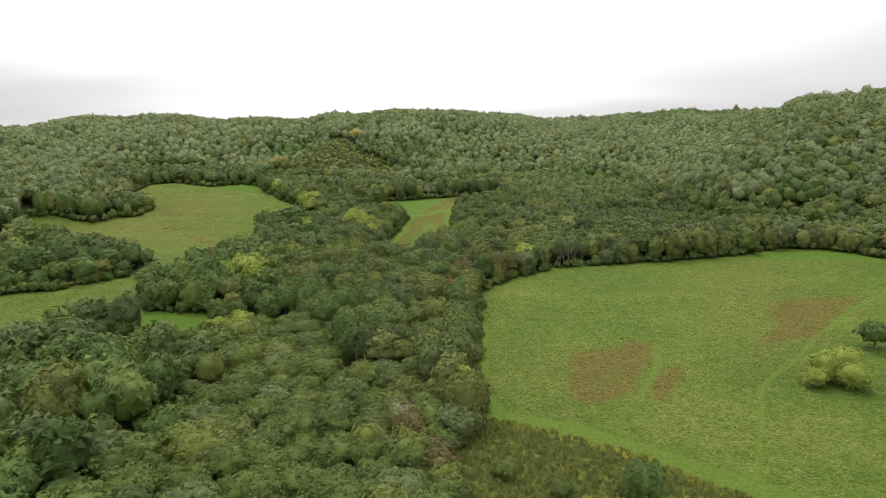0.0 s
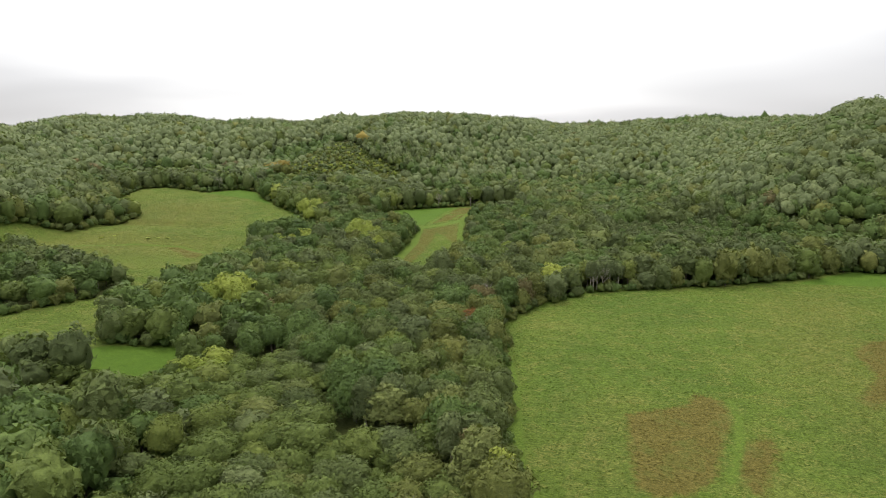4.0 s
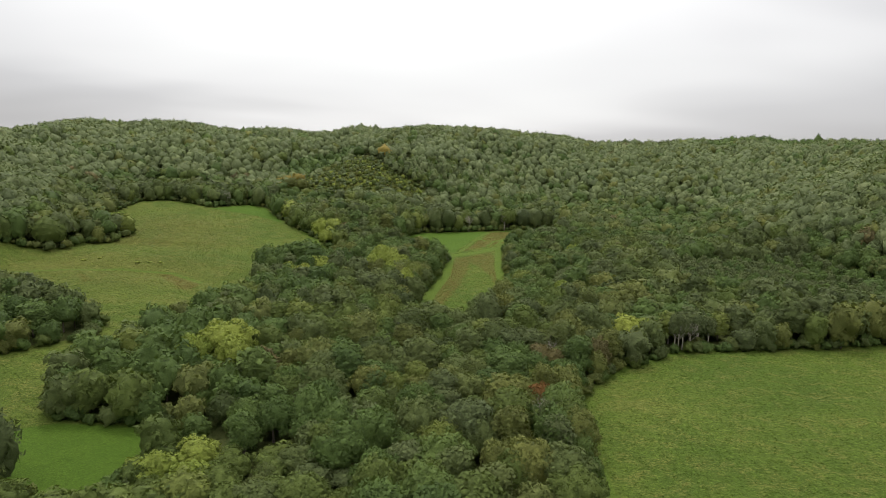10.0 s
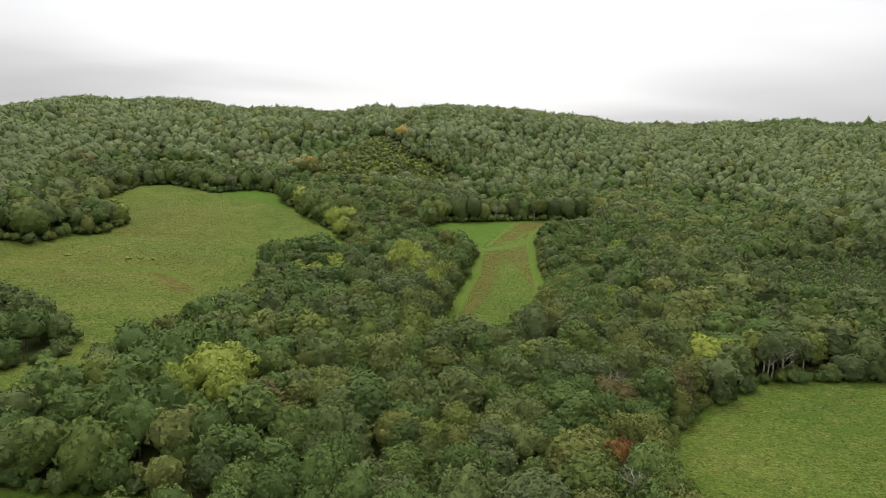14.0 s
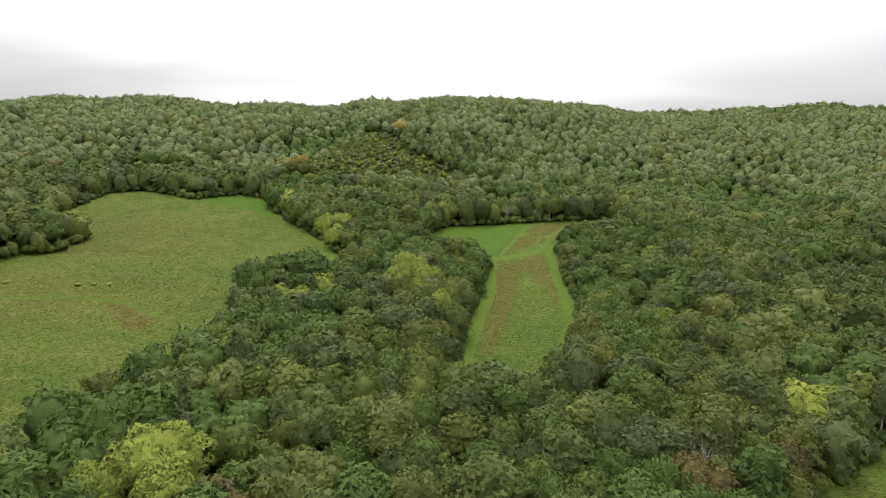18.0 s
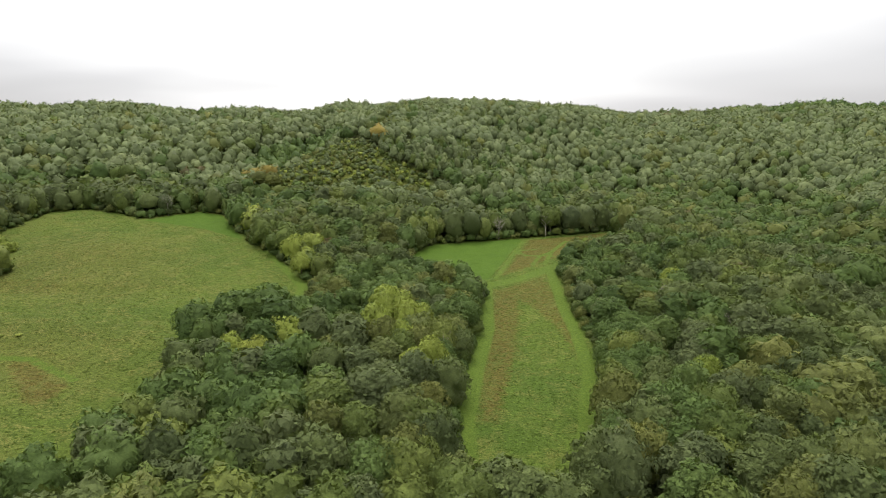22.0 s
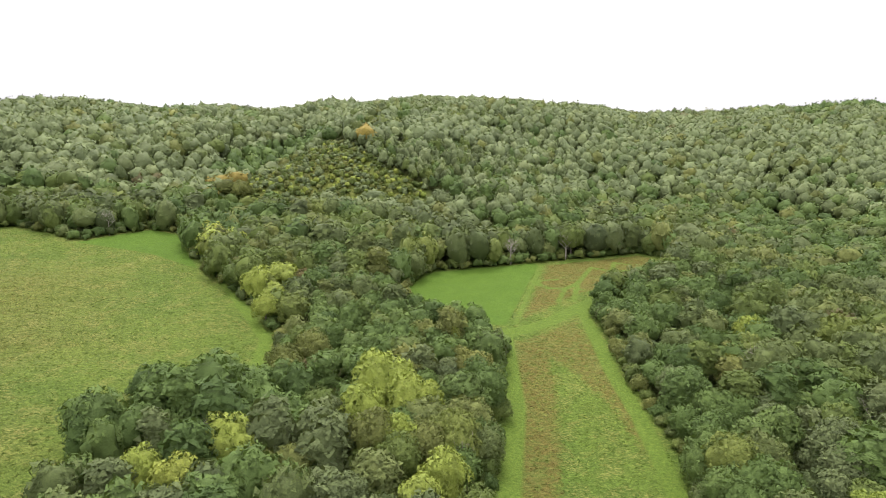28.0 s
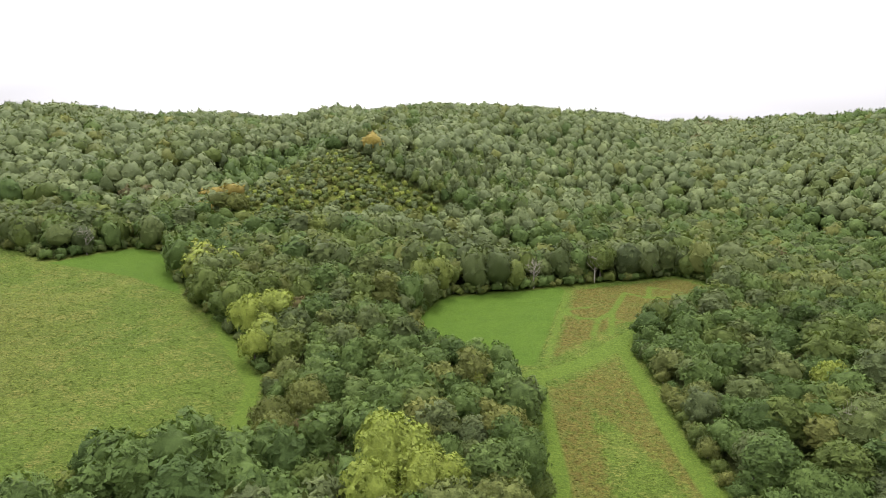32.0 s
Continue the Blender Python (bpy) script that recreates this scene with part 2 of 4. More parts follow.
def foliage(name, dark, mid, light, sheen=0.06):
    """Leaves: each tree its own tone, each clump a little off it."""
    m, nt, bsdf = material(name)
    own = nt.nodes.new("ShaderNodeObjectInfo").outputs["Random"]
    at = nt.nodes.new("ShaderNodeAttribute")
    at.attribute_name = "tree"
    isle = nt.nodes.new("ShaderNodeNewGeometry")
    tone = maths(nt, "FRACT", maths(nt, "ADD", own, at.outputs["Fac"]))
    base = ramp(nt, tone, [(0.0, dark), (0.3, mid), (0.7, mid), (1.0, light)])
    leafy = noise_tex(nt, isle.outputs["Position"], 2.6, 4, 0.75)
    vary = maths(nt, "MULTIPLY_ADD", isle.outputs["Random Per Island"], 0.3, maths(nt, "MULTIPLY", leafy, 1.0))
    put(nt, bsdf.inputs["Base Color"], mixed(nt, 1.0, base, ramp(nt, vary, [(0.36, (0.66, 0.68, 0.68)), (0.62, (1.08, 1.08, 1.06)), (0.92, (1.6, 1.58, 1.4))]), "MULTIPLY"))
    put(nt, bsdf.inputs["Roughness"], 0.55)
    put(nt, bsdf.inputs["Specular IOR Level"], sheen)
    b = nt.nodes.new("ShaderNodeBump")
    b.inputs["Strength"].default_value, b.inputs["Distance"].default_value = 0.5, 0.7
    nt.links.new(noise_tex(nt, isle.outputs["Position"], 2.3, 3, 0.7, 0.6), b.inputs["Height"])
    nt.links.new(b.outputs[0], bsdf.inputs["Normal"])
    # gaps between the sprays of a bough; the crown's inside is closed
    inner = nt.nodes.new("ShaderNodeAttribute")
    inner.attribute_name = "inner"
    gaps = noise_tex(nt, isle.outputs["Position"], 2.3, 3, 0.7, 0.6)
    leafed = maths(nt, "GREATER_THAN", maths(nt, "ADD", gaps, inner.outputs["Fac"]), 0.47)
    # some light comes through the leaves
    tl = nt.nodes.new("ShaderNodeBsdfTranslucent")
    nt.links.new(mixed(nt, 1.0, base, (1.3, 1.35, 0.7), "MULTIPLY"), tl.inputs[0])
    mx = nt.nodes.new("ShaderNodeMixShader")
    mx.inputs[0].default_value = 0.17
    nt.links.new(bsdf.outputs[0], mx.inputs[1])
    nt.links.new(tl.outputs[0], mx.inputs[2])
    clear = nt.nodes.new("ShaderNodeBsdfTransparent")
    cut = nt.nodes.new("ShaderNodeMixShader")
    nt.links.new(leafed, cut.inputs[0])
    nt.links.new(clear.outputs[0], cut.inputs[1])
    nt.links.new(mx.outputs[0], cut.inputs[2])
    nt.links.new(cut.outputs[0], nt.nodes["Material Output"].inputs[0])
    return m


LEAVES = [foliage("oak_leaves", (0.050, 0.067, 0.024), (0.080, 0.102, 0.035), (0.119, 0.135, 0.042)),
          foliage("dark_leaves", (0.049, 0.078, 0.023), (0.068, 0.103, 0.029), (0.087, 0.123, 0.035)),
          foliage("olive_leaves", (0.076, 0.089, 0.025), (0.099, 0.112, 0.032), (0.123, 0.132, 0.038)),
          foliage("yellowing_leaves", (0.145, 0.185, 0.036), (0.171, 0.207, 0.042), (0.201, 0.228, 0.047)),
          foliage("poplar_leaves", (0.063, 0.082, 0.033), (0.079, 0.099, 0.040), (0.095, 0.116, 0.047)),
          foliage("bright_leaves", (0.062, 0.087, 0.023), (0.080, 0.106, 0.028), (0.109, 0.131, 0.032)),
          foliage("rust_leaves", (0.125, 0.066, 0.024), (0.152, 0.080, 0.029), (0.170, 0.093, 0.034)),
          foliage("orange_leaves", (0.160, 0.128, 0.032), (0.190, 0.152, 0.038), (0.212, 0.172, 0.042)),
          foliage("withered_leaves", (0.083, 0.075, 0.032), (0.101, 0.087, 0.037), (0.120, 0.100, 0.044)),
          # distance haze put into the slope oaks' leaf colour: paler and greyer
          foliage("hazed_oak_leaves", (0.098, 0.124, 0.056), (0.118, 0.146, 0.065), (0.136, 0.162, 0.072))]
OAK, DARK, OLIVE, YELLOW, POPLAR, BRIGHT, RUST, ORANGE, WITHERED, HAZY_OAK = range(10)


def bark(name, a, b, scale):
    m, nt, bsdf = material(name)
    p = nt.nodes.new("ShaderNodeNewGeometry").outputs["Position"]
    n = noise_tex(nt, mapped(nt, p, (1, 1, 0.25)), scale, 4, 0.65)
    put(nt, bsdf.inputs["Base Color"], ramp(nt, n, [(0.35, a), (0.62, b)]))
    put(nt, bsdf.inputs["Roughness"], 0.9)
    bp = nt.nodes.new("ShaderNodeBump")
    bp.inputs["Distance"].default_value = 0.05
    nt.links.new(n, bp.inputs["Height"])
    nt.links.new(bp.outputs[0], bsdf.inputs["Normal"])
    return m


BARK = bark("bark", (0.045, 0.036, 0.028), (0.13, 0.105, 0.085), 5.0)
PALE_BARK = bark("pale_bark", (0.14, 0.125, 0.095), (0.34, 0.31, 0.25), 3.0)


def ground_material():
    m, nt, bsdf = material("meadow_and_forest_floor")
    p = nt.nodes.new("ShaderNodeNewGeometry").outputs["Position"]

    def share(name, edge=0.35):
        a = nt.nodes.new("ShaderNodeAttribute")
        a.attribute_name = name
        rough = maths(nt, "MULTIPLY_ADD", noise_tex(nt, p, 0.55, 4, 0.65), edge * 2, -edge)
        return maths(nt, "MULTIPLY_ADD", maths(nt, "ADD", maths(nt, "SUBTRACT", a.outputs["Fac"], 0.5), rough), 3.5, 0.5, clamp=True)

    big = noise_tex(nt, p, 0.022, 3, 0.55, 0.6)
    mid = noise_tex(nt, p, 0.16, 4, 0.62, 0.5)
    swath = noise_tex(nt, mapped(nt, p, (0.7, 1.3, 1), (0, 0, 0.5)), 0.7, 5, 0.75, 2.4)
    fine = noise_tex(nt, p, 1.6, 4, 0.8, 1.5)
    grass = ramp(nt, big, [(0.3, (0.052, 0.087, 0.014)), (0.55, (0.069, 0.103, 0.017)), (0.75, (0.094, 0.114, 0.024))])
    straw = maths(nt, "MULTIPLY", ramp(nt, mid, [(0.46, (0, 0, 0)), (0.62, (1, 1, 1))]), ramp(nt, swath, [(0.46, (0, 0, 0)), (0.57, (1, 1, 1))]))
    # the west pasture is drier
    east = nt.nodes.new("ShaderNodeSeparateXYZ")
    nt.links.new(p, east.inputs[0])
    west = maths(nt, "MULTIPLY_ADD", east.outputs[0], -0.02, -1.4, clamp=True)
    grass = mixed(nt, maths(nt, "MULTIPLY", west, 0.1), grass, (0.096, 0.100, 0.027))
    gone = nt.nodes.new("ShaderNodeAttribute")
    gone.attribute_name = "straw"
    grass = mixed(nt, maths(nt, "MULTIPLY", gone.outputs["Fac"], 0.3), grass, (0.112, 0.102, 0.028))
    flecks = noise_tex(nt, mapped(nt, p, (0.55, 1.5, 1), (0, 0, -0.35)), 1.3, 4, 0.8, 1.2)
    straw = maths(nt, "MAXIMUM", straw, maths(nt, "MULTIPLY", ramp(nt, flecks, [(0.54, (0, 0, 0)), (0.62, (1, 1, 1))]), maths(nt, "MULTIPLY_ADD", gone.outputs["Fac"], 0.35, 0.26)))
    grass = mixed(nt, maths(nt, "MULTIPLY", straw, maths(nt, "MULTIPLY_ADD", west, 0.05, 0.42)), grass, (0.150, 0.124, 0.044))
    grass = mixed(nt, 1.0, grass, ramp(nt, swath, [(0.38, (0.7, 0.72, 0.68)), (0.5, (1.04, 1.04, 1.04)), (0.63, (1.45, 1.4, 1.35))]), "MULTIPLY")
    crop = mixed(nt, 0.5, (0.057, 0.103, 0.013), ramp(nt, mid, [(0.3, (0.050, 0.092, 0.012)), (0.7, (0.073, 0.120, 0.016))]))
    dry = ramp(nt, swath, [(0.38, (0.062, 0.053, 0.013)), (0.5, (0.090, 0.077, 0.019)), (0.64, (0.138, 0.118, 0.034))])
    dry = mixed(nt, ramp(nt, mid, [(0.5, (0, 0, 0)), (0.7, (0.75, 0.75, 0.75))]), dry, (0.080, 0.098, 0.022))
    ruts = noise_tex(nt, mapped(nt, p, (1.5, 1.5, 1)), 0.8, 3, 0.6)
    mown = ramp(nt, ruts, [(0.3, (0.062, 0.102, 0.015)), (0.7, (0.092, 0.132, 0.021))])
    floor = ramp(nt, mid, [(0.3, (0.045, 0.056, 0.018)), (0.7, (0.078, 0.090, 0.028))])
    c = mixed(nt, share("crop", 0.12), grass, crop)
    c = mixed(nt, maths(nt, "MULTIPLY", share("dry", 0.4), 0.95), c, dry)
    c = mixed(nt, share("mown", 0.2), c, mown)
    c = mixed(nt, share("wood", 0.3), c, floor)
    c = mixed(nt, 1.0, c, ramp(nt, fine, [(0.36, (0.76, 0.78, 0.74)), (0.5, (1.02, 1.02, 1.02)), (0.64, (1.34, 1.32, 1.28))]), "MULTIPLY")
    put(nt, bsdf.inputs["Base Color"], c)
    put(nt, bsdf.inputs["Roughness"], 0.85)
    put(nt, bsdf.inputs["Specular IOR Level"], 0.05)
    b = nt.nodes.new("ShaderNodeBump")
    b.inputs["Strength"].default_value, b.inputs["Distance"].default_value = 0.8, 0.5
    nt.links.new(maths(nt, "ADD", swath, maths(nt, "MULTIPLY", fine, 0.5)), b.inputs["Height"])
    nt.links.new(b.outputs[0], bsdf.inputs["Normal"])
    return m


GROUND = ground_material()
WEEDS = foliage("weeds", (0.074, 0.090, 0.024), (0.098, 0.112, 0.030), (0.128, 0.132, 0.036))
GOLDENROD = foliage("goldenrod", (0.10, 0.118, 0.024), (0.14, 0.148, 0.028), (0.20, 0.185, 0.032))


# ---- mesh helpers ----
def tri_mesh(name, verts, tris, mats, slots=None, tree=None, smooth=None, normals=None, inner=None):
    me = bpy.data.meshes.new(name)
    n, k = len(verts), len(tris)
    me.vertices.add(n)
    me.vertices.foreach_set("co", np.ascontiguousarray(verts, np.float32).ravel())
    me.loops.add(3 * k)
    me.loops.foreach_set("vertex_index", np.ascontiguousarray(tris, np.int32).ravel())
    me.polygons.add(k)
    me.polygons.foreach_set("loop_start", np.arange(0, 3 * k, 3, dtype=np.int32))
    for m in mats:
        me.materials.append(m)
    if slots is not None:
        me.polygons.foreach_set("material_index", np.ascontiguousarray(slots, np.int32))
    me.polygons.foreach_set("use_smooth", np.ascontiguousarray(np.zeros(k, bool) if smooth is None else smooth))
    if tree is not None:
        me.attributes.new("tree", "FLOAT", "POINT").data.foreach_set("value", np.ascontiguousarray(tree, np.float32))
    if inner is not None:
        me.attributes.new("inner", "FLOAT", "POINT").data.foreach_set("value", np.ascontiguousarray(inner, np.float32))
    me.update(calc_edges=True)
    me.validate()
    if normals is not None:
        me.normals_split_custom_set_from_vertices(np.ascontiguousarray(normals, np.float32))
    return me


def icosphere(level):
    bm = bmesh.new()
    bmesh.ops.create_icosphere(bm, subdivisions=level, radius=1)
    v = np.array([p.co for p in bm.verts])
    f = np.array([[q.index for q in p.verts] for p in bm.faces])
    bm.free()
    return v, f


ICO = {k: icosphere(k) for k in (2, 3, 4)}


def lobes_of(rng, form):
    """A crown as a heap of round boughs within a unit tree: centres and radii. The crown spans z 0.2 to 1 of the tree, radius about 0.5."""
    wide, top, low, n = {"round": (0.31, 0.60, 0.36, 13), "broad": (0.36, 0.56, 0.34, 15), "tall": (0.17, 0.74, 0.30, 12), "low": (0.34, 0.46, 0.16, 12), "stem": (0.15, 0.80, 0.58, 9), "edge": (0.27, 0.64, 0.15, 17)}[form]
    out = []
    for k in range(n):
        a = k * 2.4 + rng.uniform(-0.5, 0.5)
        u = (k + 0.5) / n
        ring = math.sqrt(max(0.0, 1 - (1.75 * u - 0.75) ** 2)) if form not in ("tall", "stem") else 1 - 0.75 * u
        r = wide * ring * rng.uniform(0.75, 1.15)
        size = (0.15 if form in ("tall", "stem") else 0.185) * rng.uniform(0.75, 1.25)
        out.append((r * math.cos(a), r * math.sin(a), low + (top - low) * u + 0.17 * u + rng.uniform(-0.04, 0.04), size))
    out.append((0, 0, (low + top) / 2, 0.24 if form not in ("tall", "stem") else 0.17))
    return np.array(out)


def budded(rng, lobes, count, size):
    """The boughs and, heaped on their outsides, smaller leafy clumps, evenly spread."""
    w = lobes[:, 3] ** 2
    n = count * 14
    pick = rng.choice(len(lobes), n, p=w / w.sum())
    d = rng.normal(size=(n, 3))
    d[:, 2] += 0.35
    d /= np.linalg.norm(d, axis=1)[:, None]
    p = lobes[pick, :3] + d * (lobes[pick, 3] * rng.uniform(0.72, 1.0, n))[:, None]
    far = np.linalg.norm(p[:, None] - lobes[None, :, :3], axis=2) / lobes[None, :, 3]
    far[np.arange(n), pick] = 9
    taken = []
    for k in np.where((far.min(1) > 0.8) & (d[:, 2] > -0.5))[0]:
        if len(taken) == count:
            break
        if not taken or ((p[taken] - p[k]) ** 2).sum(1).min() > (1.05 * size) ** 2:
            taken.append(k)
    small = np.concatenate([p[taken], (size * rng.uniform(0.7, 1.3, len(taken)))[:, None]], 1)
    return np.concatenate([lobes * (1, 1, 1, 0.93), small])


def core(rng, lobes, level, shrink, rough):
    """The crown's leafy surface, open below: each direction reaches to the outermost clump."""
    v, f = ICO[level]
    mid = np.array([0, 0, 0.6 * lobes[:, 2].min() + 0.4 * lobes[:, 2].max()])
    c = lobes[:, :3] - mid
    along = v @ c.T
    off = np.maximum((c**2).sum(1)[None] - along**2, 0)
    reach = np.where(off < lobes[:, 3] ** 2, along + np.sqrt(np.maximum(lobes[:, 3] ** 2 - off, 0)), 0.1).max(1)
    reach = np.maximum(reach, 0.12) * shrink * rng.uniform(1 - rough, 1 + rough, len(v))
    p = mid + v * reach[:, None]
    n = np.zeros_like(p)
    face = np.cross(p[f[:, 1]] - p[f[:, 0]], p[f[:, 2]] - p[f[:, 0]])
    for k in range(3):
        np.add.at(n, f[:, k], face)
    f = f[v[f].mean(1)[:, 2] > -0.62]
    used, f = np.unique(f, return_inverse=True)
    n = n / np.linalg.norm(n, axis=1)[:, None]
    return p[used], f.reshape(-1, 3), n[used]


def leaf_cover(rng, surface, count, size, loose=0.4, lift=0.03):
    """Small pointed sprays of leaves strewn over a crown's surface, each a little lifted and tilted; fewer on its underside."""
    v, f, n = surface
    a, b, c = v[f[:, 0]], v[f[:, 1]], v[f[:, 2]]
    face = np.cross(b - a, c - a)
    area = np.linalg.norm(face, axis=1)
    w = area * np.clip(0.75 + face[:, 2] / area, 0.15, 1.3)
    k = rng.choice(len(f), count, p=w / w.sum())
    u, t = rng.uniform(size=(2, count, 1))
    u, t = np.where(u + t > 1, 1 - u, u), np.where(u + t > 1, 1 - t, t)
    p = a[k] + u * (b - a)[k] + t * (c - a)[k]
    d = n[f[k, 0]] * (1 - u - t) + n[f[k, 1]] * u + n[f[k, 2]] * t
    d /= np.linalg.norm(d, axis=1)[:, None]
    p = p + d * rng.uniform(-0.2, 1.0, (count, 1)) * lift
    nrm = d + rng.normal(scale=loose, size=d.shape) + (0, 0, 0.2)
    nrm /= np.linalg.norm(nrm, axis=1)[:, None]
    t = np.cross(nrm, rng.normal(size=d.shape))
    t /= np.linalg.norm(t, axis=1)[:, None]
    b = np.cross(nrm, t)
    s = size * rng.uniform(0.6, 1.4, (count, 1))
    q = np.stack([p - t * s - b * s * 0.6, p + t * s - b * s * 0.6, p + b * s * 1.15], 1).reshape(-1, 3)
    round_off = p - (0, 0, 0.42)
    round_off /= np.linalg.norm(round_off, axis=1)[:, None]
    shade = d * 0.4 + nrm * 0.45 + round_off * 0.45
    shade /= np.linalg.norm(shade, axis=1)[:, None]
    return q, np.arange(len(q)).reshape(-1, 3), np.repeat(shade, 3, 0)


def puffs(rng, lobes, count, size, cards, low=-0.5):
    """Leafy clumps heaped over the crown: each a small dome of sprays that overlap and point outwards."""
    w = lobes[:, 3] ** 2
    n = count * 24
    pick = rng.choice(len(lobes), n, p=w / w.sum())
    d = rng.normal(size=(n, 3))
    d[:, 2] += 0.4
    d /= np.linalg.norm(d, axis=1)[:, None]
    p = lobes[pick, :3] + d * (lobes[pick, 3] * rng.uniform(0.8, 1.0, n))[:, None]
    far = np.linalg.norm(p[:, None] - lobes[None, :, :3], axis=2) / lobes[None, :, 3]
    far[np.arange(n), pick] = 9
    taken = []
    for k in np.where((far.min(1) > 0.78) & (d[:, 2] > low))[0]:
        if len(taken) == count:
            break
        if not taken or ((p[taken] - p[k]) ** 2).sum(1).min() > (0.95 * size) ** 2:
            taken.append(k)
    p, d = np.repeat(p[taken], cards, 0), np.repeat(d[taken], cards, 0)
    big = np.repeat(size * rng.uniform(0.65, 1.4, len(taken)), cards)
    axis = d * 0.8 + (0, 0, 0.45) + rng.normal(scale=0.12, size=d.shape)
    axis /= np.linalg.norm(axis, axis=1)[:, None]
    t = np.cross(axis, (0.31, 0.87, 0.38))
    t /= np.linalg.norm(t, axis=1)[:, None]
    b = np.cross(axis, t)
    # sprays turn round the clump's dome by the golden angle
    j = np.tile(np.arange(cards), len(taken))
    up = 1 - 1.05 * (j + 0.4) / cards
    a = j * 2.4 + np.repeat(rng.uniform(0, 6.28, len(taken)), cards) + rng.uniform(-0.3, 0.3, len(j))
    side = np.sqrt(np.maximum(1 - up**2, 0))
    e = axis * up[:, None] + t * (side * np.cos(a))[:, None] + b * (side * np.sin(a))[:, None]
    c = p + e * (big * rng.uniform(0.7, 1.0, len(j)))[:, None]
    nrm = e + rng.normal(scale=0.24, size=e.shape)
    nrm /= np.linalg.norm(nrm, axis=1)[:, None]
    t = np.cross(nrm, rng.normal(size=e.shape))
    t /= np.linalg.norm(t, axis=1)[:, None]
    b = np.cross(nrm, t)
    s = (big * rng.uniform(0.75, 1.25, len(j)) * 1.42 / math.sqrt(cards))[:, None]
    v = np.stack([c - t * s - b * s * 0.6, c + t * s - b * s * 0.6, c + b * s * 1.15], 1)
    v = v - (nrm * s * 0.12)[:, None]
    round_off = c - (0, 0, 0.42)
    round_off /= np.linalg.norm(round_off, axis=1)[:, None]
    shade = e * 0.85 + round_off * 0.5
    shade /= np.linalg.norm(shade, axis=1)[:, None]
    v = v.reshape(-1, 3)
    return v, np.arange(len(v)).reshape(-1, 3), np.repeat(shade, 3, 0)


def joined(*some):
    """Pieces of (places, triangles) or (places, triangles, normals) as one."""
    vs, fs, ns, at = [], [], [], 0
    for v, f, *n in some:
        vs.append(v)
        fs.append(np.asarray(f) + at)
        ns += n
        at += len(v)
    return (np.concatenate(vs), np.concatenate(fs), *([np.concatenate(ns)] if ns else []))


def limb(a, b, ra, rb, sides=5):
    a, b = np.array(a, float), np.array(b, float)
    d = (b - a) / np.linalg.norm(b - a)
    t = np.cross(d, (0.31, 0.87, 0.38))
    t /= np.linalg.norm(t)
    u = np.cross(d, t)
    ang = np.arange(sides) * 2 * math.pi / sides
    ring = np.cos(ang)[:, None] * t + np.sin(ang)[:, None] * u
    v = np.concatenate([a + ring * ra, b + ring * rb])
    k = np.arange(sides)
    n = (k + 1) % sides
    return v, np.concatenate([np.stack([k, n, n + sides], 1), np.stack([k, n + sides, k + sides], 1)])


def trunk_shape(rng, lobes, thick=0.026, sides=6):
    """A tapered, slightly bent stem with limbs that reach into the boughs."""
    knee = (rng.uniform(-0.02, 0.02), rng.uniform(-0.02, 0.02), 0.25)
    some = [limb((0, 0, -0.04), (0, 0, 0.05), thick * 1.7, thick * 1.15, sides), limb((0, 0, 0.05), knee, thick * 1.15, thick * 0.9, sides),
            limb(knee, (0, 0, 0.6), thick * 0.9, thick * 0.4, sides)]
    for x, y, z, r in lobes[rng.permutation(len(lobes))[:5]]:
        some.append(limb((knee[0], knee[1], 0.25 + 0.2 * rng.uniform()), (x, y, z), thick * 0.55, thick * 0.15, 4))
    return joined(*some)


def bare_shape(rng):
    """A leafless tree: stem, limbs, branches and twigs."""
    some = [limb((0, 0, -0.03), (0.01, 0, 0.4), 0.026, 0.018), limb((0.01, 0, 0.4), (0, 0.02, 0.8), 0.018, 0.006, 4)]
    for k in range(11):
        a, z = k * 2.4, 0.3 + 0.045 * k
        tip = np.array((0.27 * math.cos(a), 0.27 * math.sin(a), z + 0.25)) * (1 - 0.02 * k)
        root = np.array((0.01, 0, z))
        some.append(limb(root, tip, 0.009, 0.004, 4))
        for _ in range(6):
            s = root + (tip - root) * rng.uniform(0.4, 1)
            e = s + rng.normal(scale=0.075, size=3) + (0, 0, 0.05)
            some.append(limb(s, e, 0.004, 0.0015, 3))
            some.append(limb(e, e + rng.normal(scale=0.05, size=3) + (0, 0, 0.02), 0.002, 0.001, 3))
    return joined(*some)


# ---- ground ----
def stretched(lo, hi, step, far, n):
    """Fine steps from lo to hi, then ever wider ones out to far."""
    out = np.geomspace(step, far, n)
    return np.concatenate([lo - out[::-1], np.arange(lo, hi + 0.1, step), hi + out])


def attribute(me, name, values):
    me.attributes.new(name, "FLOAT", "POINT").data.foreach_set("value", np.ascontiguousarray(values, np.float32))


def ground_swell(a, b):
    return noise.noise((a * 0.03, b * 0.03, 0)) * 0.5 + noise.noise((a * 0.2, b * 0.2, 3)) * 0.12


